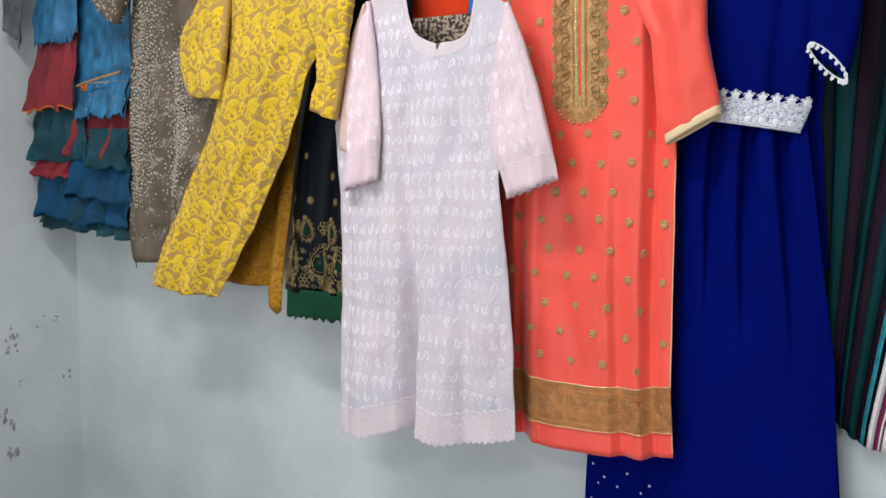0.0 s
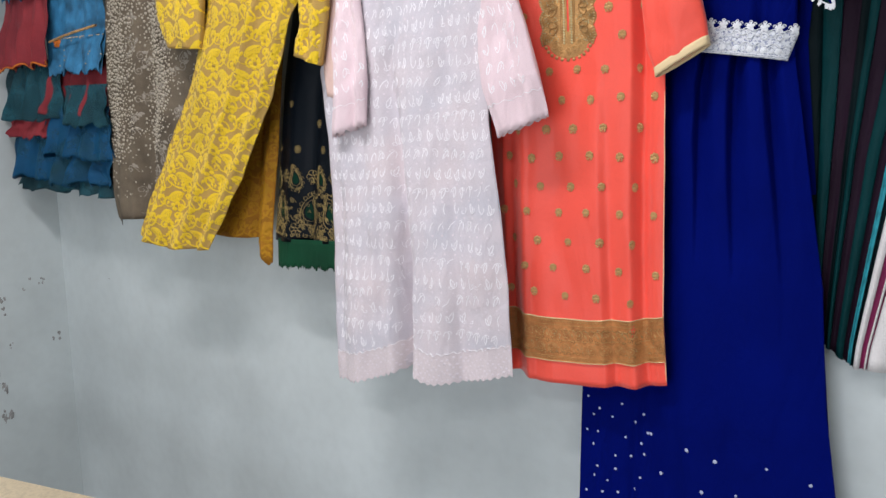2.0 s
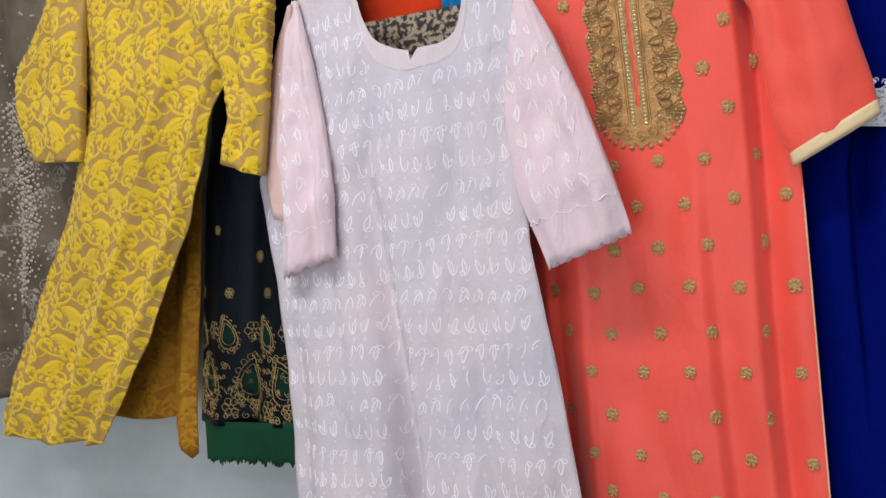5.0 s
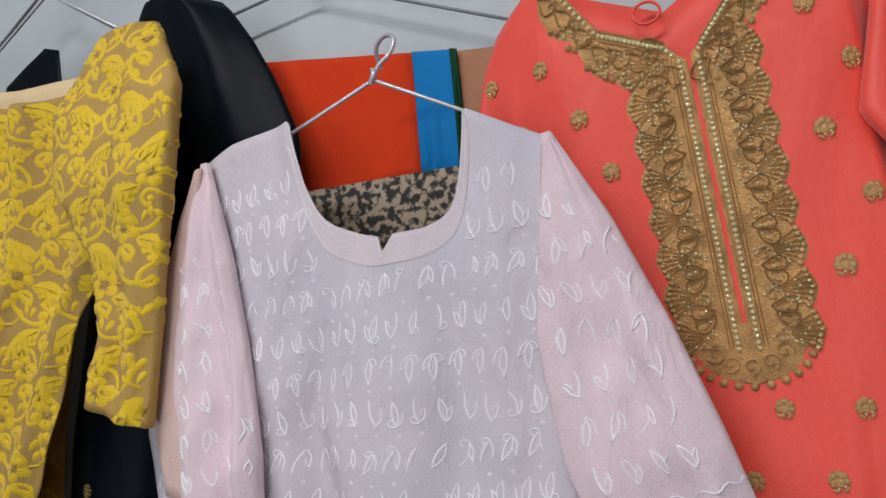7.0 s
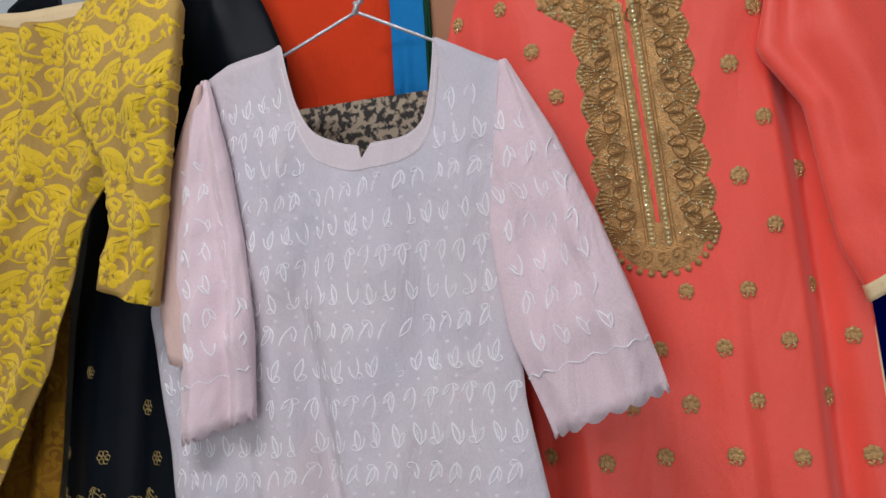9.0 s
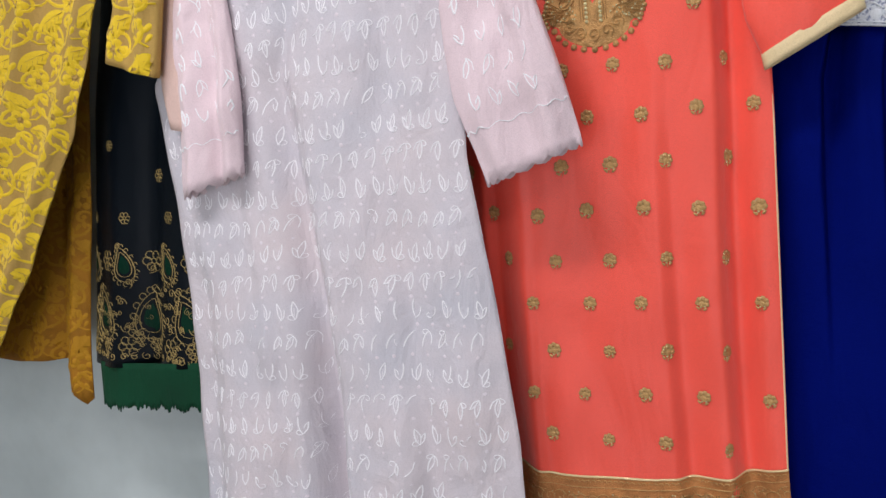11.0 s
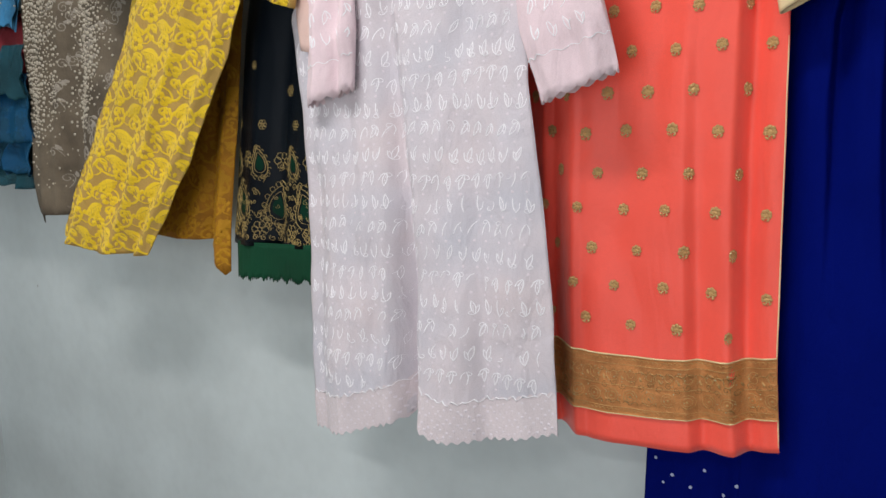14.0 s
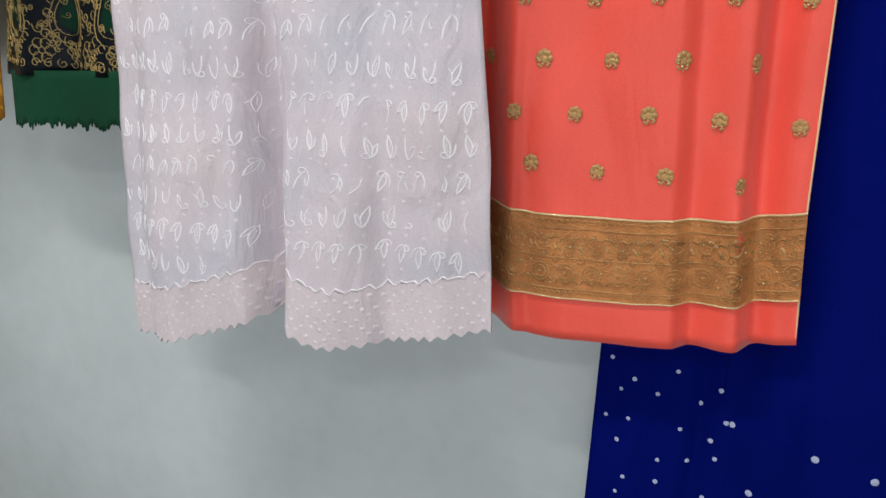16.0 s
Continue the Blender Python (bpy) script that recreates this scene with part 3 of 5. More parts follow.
# ---- coral kurta ----
def coral_kurta():
    k = thing("kurta", "coral silk kurta with gold placket, gold motifs and gold border", "kurta")
    left = [(0.88, 0.150), (1.06, 0.135), (1.50, 0.11), (1.80, 0.075), (1.97, 0.075)]
    right = [(0.90, 0.542), (1.06, 0.527), (1.49, 0.507), (1.75, 0.49), (1.97, 0.49)]
    top = [(0, 1.870), (0.03, 1.915), (0.07, 1.942), (0.15, 1.968), (0.20, 1.985), (0.25, 1.965), (0.33, 1.917), (0.47, 1.892), (0.517, 1.868), (0.555, 1.890), (0.62, 1.925), (0.74, 1.988), (0.9, 1.95), (1, 1.89)]
    bottom = [(0, 0.898), (0.3, 0.890), (0.6, 0.898), (0.85, 0.912), (1, 0.928)]
    front = Cloth(left, right, top, bottom, [(0.9, -0.100), (1.97, -0.090)],
                  folds=[(0.03, 0.06, -0.012, -0.014), (0.28, 0.10, 0.008, 0.012), (0.94, 0.03, 0.004, 0.004)],
                  pleats=[(0.84, 0.045, 0.12, 0.030, 0.022), (0.67, 0.05, 0.12, -0.006, 0.018), (0.09, 0.045, 0.12, 0.0, 0.026), (0.23, 0.05, 0.12, -0.002, 0.010)], bulge=0.016, seed=7.0, crumple=0.007)
    thicken(part("front_panel", front.mesh("front_panel", 140, 90), M["coral"], k), 0.0012)
    back = Cloth([(z, x + 0.006) for z, x in left], [(z, x - 0.014) for z, x in right], [(0, 1.905), (0.10, 1.965), (0.20, 1.985), (0.48, 1.935), (0.72, 1.99), (1, 1.89)], [(0, 0.90), (1, 0.93)], [(0.9, -0.066), (1.97, -0.064)], seed=8.0)
    thicken(part("back_panel", back.mesh("back_panel", 30, 30), M["coral"], k), 0.0012)
    s = Sleeve([(0.475, -0.098, 1.90, 0.03, 0.02, 0), (0.485, -0.116, 1.79, 0.066, 0.020, 0), (0.507, -0.122, 1.73, 0.050, 0.018, 4), (0.519, -0.122, 1.665, 0.053, 0.017, 8), (0.531, -0.121, 1.605, 0.057, 0.016, 20), (0.544, -0.120, 1.565, 0.053, 0.016, 30)], seed=9.0, crumple=0.006, folds=[(0.1, 0.3, 0.010, 0.0), (-0.5, 0.2, -0.010, 0.0)])
    thicken(part("sleeve", s.mesh("sleeve", 40, 36), M["coral"], k), 0.0012)
    cuff = Sleeve([(0.5415, -0.12, 1.573, 0.0545, 0.019, 30), (0.5450, -0.12, 1.557, 0.0545, 0.019, 30)], crumple=0.0)
    thicken(part("cuff", cuff.mesh("cuff", 40, 3), M["cream"], k, "cream satin cuff binding"), 0.002)
    tube('neck_loop', [(0.256 + 0.013 * math.cos(a * 0.7), -0.079, 1.933 + 0.011 * math.sin(a * 0.7)) for a in range(9)], 0.0016, M['coral'], k, closed=True)
    # gold border above the hem
    band = Stitch(front, 0.0014)
    n, lo, hi = 160, 0.048, 0.142
    for i in range(n + 1):
        x = 0.136 + (0.536 - 0.136) * i / n
        u = (x - 0.136) / 0.40
        z0 = along(front.bottom, u)
        for h in (lo, (lo + hi) / 2, hi):
            band.verts.append(front.place(x, z0 + h, 0.0030))
    for i in range(n):
        a = 3 * i
        band.faces += [(a, a + 3, a + 4, a + 1), (a + 1, a + 4, a + 5, a + 2)]
    border = band.done("border", M["border"], k, "woven gold zari border")
    st = Stitch(front, 0.0038)
    hem = lambda x, h: along(front.bottom, (x - 0.136) / 0.40) + h
    for h, w in ((0.049, 0.0022), (0.060, 0.0012), (0.095, 0.0016), (0.128, 0.0012), (0.141, 0.0026)):
        st.thread(0, 0, [(x, hem(x, h)) for x in (0.14 + 0.39 * i / 60 for i in range(61))], w)
    for i in range(14):
        x = 0.155 + i * 0.0285
        for r in (0.0105, 0.0065):
            st.thread(x, hem(x, 0.078), arc(r, 0, 360, 12), 0.0012)
        st.bead(x, hem(x, 0.078), 0.002)
        st.thread(x, hem(x, 0.111), spiral(0.011, 1.4, 16), 0.0013, 0.6 * i)
        st.thread(x + 0.014, hem(x, 0.111), arc(0.009, 20, 200), 0.0012)
        st.patch(x + 0.014, hem(x, 0.108), leaf(0.012, 0.006, 2), 0.5, dome=0.0006)
    for i in range(56):
        x = 0.145 + i * 0.007
        st.thread(x, hem(x, 0.1345), arc(0.003, 0, 180, 4), 0.001)
        st.thread(x, hem(x, 0.0545), arc(0.003, 0, 180, 4), 0.001)
    st.done("border_weave", M["gold_motif"], border, "", "stuff")
    sq, rs = Stitch(front, 0.0042), random.Random(12)
    for _ in range(110):
        x = rs.uniform(0.142, 0.530)
        sq.bead(x, hem(x, rs.choice((0.078, 0.111)) + rs.uniform(-0.012, 0.012)), rs.uniform(0.0006, 0.0012))
    sq.done("border_sequin", M["sequin"], border, "", "stuff")
    ed = Stitch(front, 0.0042)
    for h in (0.049, 0.1415):
        ed.thread(0, 0, [(x, hem(x, h)) for x in (0.138 + 0.396 * i / 120 for i in range(121))], 0.0026)
    ed.done("border_edging", M["gold_light"], border, "bright gold edging cord")
    dk = Stitch(front, 0.0034)
    for i in range(28):
        x = 0.148 + i * 0.0138
        dk.thread(x, hem(x, 0.094 + 0.006 * (i % 2)), spiral(0.006, 1.2, 10), 0.0022, i * 0.8)
        dk.thread(x + 0.007, hem(x, 0.066), arc(0.005, 0, 180, 6), 0.0018)
        dk.thread(x + 0.004, hem(x, 0.122), arc(0.006, 180, 360, 6), 0.0020)
    dk.done("border_outline", M["cord"], border, "", "stuff")
    side = Stitch(front, 0.001)
    side.thread(0, 0, [(along(front.right, z) - 0.001, z) for z in (0.935 + 0.03 * i for i in range(20))], 0.002)
    side.done("side_piping", M["cream"], k, "thin gold side piping")
    # placket round the slit and the neckline
    cx = lambda z: 0.291 + (1.878 - z) * 0.068
    pl = Stitch(front, 0.0016)
    for sgn in (-1, 1):
        base = len(pl.verts)
        m = 120
        for i in range(m + 1):
            z = 1.885 - (1.885 - 1.572) * i / m
            w = (0.051 if i < 96 else 0.051 * math.sqrt(max(0.0, 1 - ((i - 96) / 24) ** 2))) + 0.010 * (abs(math.sin(i * math.pi / 13.8)) ** 0.7) * min(1.0, (m - i) / 12)
            for f in (0.0, 0.33, 0.66, 1.0):
                pl.verts.append(front.place(cx(z) + sgn * (0.0022 * (i < 100) + w * f), z, 0.002 if f < 1 else 0.0008))
        for i in range(m):
            for j in range(3):
                a = base + 4 * i + j
                pl.faces.append((a, a + 4, a + 5, a + 1))
        # arm along the neckline
        base = len(pl.verts)
        for i in range(31):
            f = i / 30
            x = 0.289 + sgn * (0.01 + (0.122 if sgn < 0 else 0.088) * f)
            u = front.uv(x, 1.88)[0]
            zt = along(front.top, u) - 0.003
            for g in (0.0, 0.5, 1.0):
                pl.verts.append(front.place(x, zt - g * (0.040 + 0.013 * abs(math.sin(i * math.pi / 7.5))), 0.002 if g < 1 else 0.0008))
        for i in range(30):
            for j in range(2):
                a = base + 3 * i + j
                pl.faces.append((a, a + 3, a + 4, a + 1))
    placket = pl.done("placket", M["gold"], k, "gold embroidered placket and neckline")
    st, bd, cd, rnd = Stitch(front, 0.003), Stitch(front, 0.003), Stitch(front, 0.003), random.Random(8)
    for sgn in (-1, 1):
        for i in range(8):
            z = 1.885 - (i + 0.5) * 0.0360
            # fan of each scallop: cord veins spreading to the edge, beads between
            for j in range(-3, 4):
                st.thread(0, 0, [(cx(z) + sgn * 0.036, z + 0.001 * j), (cx(z) + sgn * 0.047, z + 0.0034 * j), (cx(z) + sgn * (0.059 - 0.0016 * abs(j)), z + 0.0050 * j)], 0.0016, dome=0.0010)
                st.patch(cx(z) + sgn * (0.0600 - 0.0017 * abs(j)), z + 0.0050 * j, petals(1, 0.0031, 0.1, 7), dome=0.0010)
                bd.bead(cx(z) + sgn * (0.0590 - 0.0017 * abs(j)), z + 0.0050 * j, rnd.uniform(0.0011, 0.0018))
            # a pair of corded paisleys facing each other between two fans
            for dz, tl in ((0.0225, 0.35), (0.0120, -0.35)):
                tear = teardrop(0.0098, 18)
                cd.thread(cx(z) + sgn * (0.033 + rnd.uniform(-0.002, 0.002)), z + dz, tear + tear[:1], 0.0021, sgn * (1.45 + tl), 1.0, sgn, dome=0.0022)
                st.thread(cx(z) + sgn * 0.033, z + dz, teardrop(0.0052, 12), 0.0016, sgn * (1.45 + tl), 1.0, sgn, dome=0.0012)
            for j in range(9):
                bd.bead(cx(z) + sgn * (0.021 + 0.0036 * j), z - 0.003 + 0.006 * math.sin(j * 0.9), rnd.uniform(0.0010, 0.0017))
            st.thread(cx(z) + sgn * 0.028, z - 0.004, spiral(0.0068, 1.25, 14, 0.005), 0.0016, rnd.uniform(-0.5, 0.5), 1.0, sgn, dome=0.0014)
        for off, w in ((0.0045, 0.0022), (0.0125, 0.0022), (0.0155, 0.0014)):
            (cd if off > 0.01 else st).thread(0, 0, [(cx(z) + sgn * off, z) for z in (1.868 - 0.0054 * i for i in range(50))], w, dome=0.0014)
        for i in range(52):
            z = 1.868 - i * 0.0052
            bd.bead(cx(z) + sgn * 0.0085, z, 0.0025)
        for i in range(30):
            f = i / 29
            x = 0.289 + sgn * (0.012 + (0.115 if sgn < 0 else 0.085) * f)
            zt = along(front.top, front.uv(x, 1.88)[0])
            bd.bead(x, zt - 0.008, 0.0025)
            if i % 4 == 0:
                tear = teardrop(0.011, 16)
                cd.thread(x, zt - 0.026, tear + tear[:1], 0.0024, sgn * -0.5, 1.0, sgn, dome=0.0022)
            elif i % 2 == 0:
                st.thread(x, zt - 0.024, spiral(0.0085, 1.25, 14), 0.0022, rnd.uniform(0, 6), dome=0.0016)
                for j in (-1, 0, 1):
                    st.patch(x + 0.0062 * j, zt - 0.049 + 0.003 * abs(j), petals(1, 0.0038, 0.1, 7), dome=0.0012)
        arm = [(x, along(front.top, front.uv(x, 1.88)[0])) for x in (0.289 + sgn * (0.012 + 0.0036 * i) for i in range(29))]
        for off in (0.003, 0.013):
            st.thread(0, 0, [(x, z - off) for x, z in arm], 0.0022, dome=0.0014)
        for i in range(150):
            z = rnd.uniform(1.60, 1.87)
            bd.bead(cx(z) + sgn * rnd.uniform(0.020, 0.058), z, rnd.uniform(0.0008, 0.0015))
        for i in range(60):
            x = 0.289 + sgn * rnd.uniform(0.03, 0.11)
            bd.bead(x, along(front.top, front.uv(x, 1.88)[0]) - rnd.uniform(0.016, 0.05), rnd.uniform(0.0008, 0.0015))
    for i in range(13):
        a = math.pi + math.pi * i / 12
        st.patch(cx(1.6) + 0.050 * math.cos(a), 1.604 + 0.034 * math.sin(a), petals(1, 0.0042, 0.1, 7), dome=0.0012)
    for i in range(7):
        a = math.pi + math.pi * i / 6
        st.thread(cx(1.61) + 0.032 * math.cos(a), 1.612 + 0.024 * math.sin(a), spiral(0.0085, 1.2, 12), 0.0022, a, dome=0.0016)
    st.done("scroll_stitching", M["gold_motif"], placket, "", "stuff")
    cd.done("corded_paisley", M["cord"], placket, "dark bronze cord paisleys", "stuff")
    bd.done("beading", M["sequin"], placket, "glittering gold beads", "stuff")
    # scattered gold motifs, one mesh shared by all
    class Plane:
        def place(self, x, z, lift=0.0):
            return Vector((x, -lift, z))
    mo = Stitch(Plane(), 0.0008)
    for i in range(5):
        a = radians(90 + (i - 2) * 50)
        mo.patch(0.0048 * math.cos(a), 0.0048 * math.sin(a) + 0.001, petals(1, 0.0034, 0.1, 7), dome=0.0010)
    mo.patch(0, 0, petals(5, 0.0045, 0.2, 3), dome=0.0012)
    mo.patch(-0.004, -0.0055, leaf(0.006, 0.0035, 2), 0.9)
    mo.patch(0.004, -0.0055, leaf(0.006, 0.0035, 2), -0.9)
    mo.thread(0, 0, [(0, -0.009), (0, -0.003)], 0.0012)
    plain = len(mo.faces)
    for a in range(7):
        mo.bead(0.0055 * math.cos(a * 0.9), 0.001 + 0.0055 * math.sin(a * 0.9), 0.0011)
    me = from_lists("motif", mo.verts, mo.faces)
    me.materials.append(M["gold_motif"])
    me.materials.append(M["sequin"])
    me.polygons.foreach_set("material_index", [int(i >= plain) for i in range(len(me.polygons))])
    def motif(sheet, x, z):
        ob = new("motif", me)
        e, rr, uu = sheet.place(x, z, 0.0016), sheet.place(x + 0.008, z, 0.0016), sheet.place(x, z + 0.008, 0.0016)
        ax = (rr - e).normalized()
        az = ((uu - e) - ax * (uu - e).dot(ax)).normalized()
        ob.matrix_world = Matrix.Translation(e) @ Matrix((ax, az.cross(ax), az)).transposed().to_4x4() @ Matrix.Scale(rnd.uniform(1.02, 1.22), 4) @ pose(0, 0, 0, 0, rnd.uniform(-12, 12), 0)
        ob.parent = k
    for row in range(0, 16):
        for col in range(-5, 4):
            z = 1.088 + row * 0.0578 + rnd.uniform(-0.003, 0.003) + 0.002 * col
            x = (0.363 if row % 2 else 0.391) + col * (0.0725 - 0.026 * min(0.5, z - 1.088)) + rnd.uniform(-0.003, 0.003)
            if not front.inside(x, z, 0.015) or z - along(front.bottom, front.uv(x, z)[0]) < 0.157:
                continue
            if z > 1.56 and abs(x - cx(z)) < 0.070 or z > along(front.top, front.uv(x, z)[0]) - (0.066 if x > 0.2 else 0.03):
                continue
            motif(front, x, z)
    return k


coral_kurta()


# ---- royal blue dress and dotted trousers ----
def dot_mesh():
    class Plane:
        def place(self, x, z, lift=0.0):
            return Vector((x, -lift, z))
    st = Stitch(Plane(), 0.0008)
    st.patch(0, 0, petals(1, 0.0055, 0.0, 9), dome=0.0006)
    me = from_lists("dot", st.verts, st.faces)
    me.materials.append(M["dot"])
    return me


DOT = dot_mesh()


def dots(k, sheet, x0, x1, z0, z1, step, rnd, big=0.8):
    z, row = z1, 0
    while z > z0:
        x = x0 + (step / 2 if row % 2 else 0)
        while x < x1:
            px, pz = x + rnd.uniform(-0.012, 0.012), z + rnd.uniform(-0.012, 0.012)
            if sheet.inside(px, pz, 0.01):
                ob = new("dot", DOT)
                e, rr = sheet.place(px, pz, 0.0012), sheet.place(px + 0.008, pz, 0.0012)
                ob.matrix_world = Matrix.Translation(e) @ pose(0, 0, 0, 0, 0, math.degrees(math.atan2(rr.y - e.y, rr.x - e.x))) @ Matrix.Scale(rnd.uniform(0.45, big), 4)
                ob.parent = k
            x += step
        z -= step * 0.8
        row += 1


def blue_dress():
    k = thing("dress", "royal blue crepe dress with white lace belt and pleated skirt", "dress")
    bod = Cloth([(1.5, 0.50), (1.8, 0.50), (2.0, 0.50)], [(1.5, 0.725), (1.7, 0.720), (2.0, 0.74)], [(0, 1.95), (0.3, 1.99), (0.5, 1.93), (0.7, 1.99), (1, 1.95)], [(0, 1.58), (1, 1.56)], [(1.5, -0.06), (2.0, -0.06)], folds=[(0.75, 0.05, 0, -0.018), (0.9, 0.05, 0, 0.002)], bulge=0.012, seed=11.0)
    thicken(part("bodice", bod.mesh("bodice", 40, 30), M["blue"], k), 0.0015)
    back = Cloth([(0.5, 0.47), (1.6, 0.485), (2.0, 0.49)], [(0.5, 0.87), (1.6, 0.735), (2.0, 0.76)], [(0, 1.95), (1, 1.95)], [(0, 0.5), (1, 0.5)], [(0.4, -0.020), (2.0, -0.028)], seed=14.0)
    part("back_panel", back.mesh("back_panel", 20, 20), M["blue"], k)
    sk = Cloth([(0.40, 0.48), (1.40, 0.475), (1.52, 0.482), (1.60, 0.505)], [(0.40, 0.915), (0.70, 0.862), (0.93, 0.822), (1.155, 0.799), (1.56, 0.724), (1.6, 0.722)], [(0, 1.585), (1, 1.56)], [(0, 0.43), (0.5, 0.42), (1, 0.45)], [(0.4, -0.066), (1.0, -0.062), (1.6, -0.060)],
               folds=[(0.04, 0.12, -0.02, -0.026), (0.45, 0.14, 0.004, 0.008), (0.72, 0.12, 0.004, 0.007), (0.20, 0.06, 0.0, -0.012)], pleats=[(0.28, 0.024, 0.15, 0.034, -0.060), (0.52, 0.024, 0.15, 0.036, -0.060), (0.77, 0.024, 0.13, 0.034, -0.055)], bulge=0.014, seed=12.0, crumple=0.005)
    skirt = thicken(part("skirt", sk.mesh("skirt", 150, 60), M["blue"], k), 0.0015)
    s = Sleeve([(0.755, -0.075, 1.95, 0.045, 0.016, 0), (0.758, -0.088, 1.83, 0.042, 0.018, -6), (0.758, -0.094, 1.74, 0.040, 0.018, -22), (0.755, -0.098, 1.668, 0.043, 0.016, -46)], seed=13.0)
    thicken(part("sleeve", s.mesh("sleeve"), M["blue"], k), 0.0015)
    trim = Stitch(s, 0.002)
    rl = random.Random(17)
    for i in range(19):
        a = 2 * math.pi * i / 19
        p = Vector((0.756, -0.110, 1.668)) + Vector((0.70, 0, -0.71)) * 0.043 * math.cos(a) + Vector((0.60, -0.35, 0.60)) * 0.013 * math.sin(a)
        n, t = len(trim.verts), rl.uniform(-0.5, 0.5)
        trim.verts.append(p + Vector((0, -0.002, -0.003)))
        for x, z in petals(5, 0.0044, 0.25, 2):
            x, z = x * 0.85, z * 1.15 - 0.0035
            trim.verts.append(p + Vector((x * math.cos(t) - z * math.sin(t), rl.uniform(-0.002, 0.0), x * math.sin(t) + z * math.cos(t))))
        trim.faces += [(n, n + 1 + j, n + 1 + (j + 1) % 10) for j in range(10)]
    tube("lace_braid", [Vector((0.756, -0.110, 1.669)) + Vector((0.70, 0, -0.71)) * 0.043 * math.cos(a * 0.35) + Vector((0.60, -0.35, 0.60)) * 0.013 * math.sin(a * 0.35) for a in range(18)], 0.0013, M["lace"], k, closed=True)
    trim.done("lace_trim", M["lace"], k, "white lace cuff trim")
    belt = Cloth([(1.5, 0.548), (1.7, 0.548)], [(1.5, 0.705), (1.555, 0.714), (1.60, 0.729), (1.7, 0.732)], [(0, 1.622), (1, 1.600)], [(0, 1.577), (1, 1.553)], [(1.5, -0.068), (1.7, -0.068)], bulge=0.017, crumple=0.001)
    bt = thicken(part("belt", belt.mesh("belt", 40, 8), M["lace_holes"], k, "white lace belt"), 0.002)
    big = Cloth(belt.left, belt.right, [(0, 1.65), (1, 1.63)], [(0, 1.56), (1, 1.54)], [(1.5, -0.069), (1.7, -0.069)], bulge=0.017, crumple=0.001)
    st = Stitch(big, 0.0016)
    line = lambda x, h: 1.577 - 0.024 * (x - 0.548) / 0.182 + h
    for i in range(8):
        x = 0.558 + i * 0.0236
        st.patch(x, line(x, 0.051), petals(5, 0.0085, 0.45, 4), radians(90))
        for c in (-1, 0, 1):
            st.thread(x + c * 0.007, line(x, 0.058 - abs(c) * 0.004), arc(0.003, -20, 200, 6), 0.0016)
        st.thread(x, line(x, 0.036), arc(0.0055, 0, 360, 10), 0.0022)
        st.thread(x + 0.0118, line(x, 0.040), arc(0.006, 160, 380, 8), 0.0018)
        st.patch(x, line(x, 0.012), petals(1, 0.006, 0, 8))
        st.thread(x + 0.0118, line(x, 0.012), arc(0.0055, 0, 360, 10), 0.0016)
    for h in (0.001, 0.004, 0.0215, 0.046):
        st.thread(0, 0, [(0.550 + 0.0018 * i, line(0.550 + 0.0018 * i, h + (0.0025 * math.sin(i * 0.5) if h > 0.02 else 0))) for i in range(100)], 0.0018)
    st.done("lace_relief", M["lace"], bt, "", "stuff")
    dots(k, sk, 0.49, 0.93, 0.44, 0.79, 0.080, random.Random(5))


blue_dress()


def trousers():
    k = thing("trousers", "royal blue trousers with scattered white dots", "trousers")
    c = Cloth([(0.5, 0.335), (0.95, 0.33)], [(0.5, 0.50), (0.95, 0.50)], [(0, 1.25), (1, 1.25)], [(0, 0.55), (0.5, 0.53), (1, 0.50)], [(0.4, -0.045), (1.3, -0.035)], folds=[(0.3, 0.12, 0, 0.012), (0.75, 0.06, 0, -0.012)], seed=15.0)
    thicken(part("leg", c.mesh("leg", 30, 40), M["blue"], k), 0.0015)
    d = Cloth([(0.5, 0.48), (0.95, 0.48)], [(0.5, 0.66), (0.95, 0.64)], [(0, 1.25), (1, 1.25)], [(0, 0.50), (1, 0.47)], [(0.4, -0.03), (1.3, -0.028)], seed=16.0)
    thicken(part("leg", d.mesh("leg", 20, 30), M["blue"], k), 0.0015)
    dots(k, c, 0.34, 0.52, 0.53, 0.84, 0.043, random.Random(6), 0.6)


trousers()


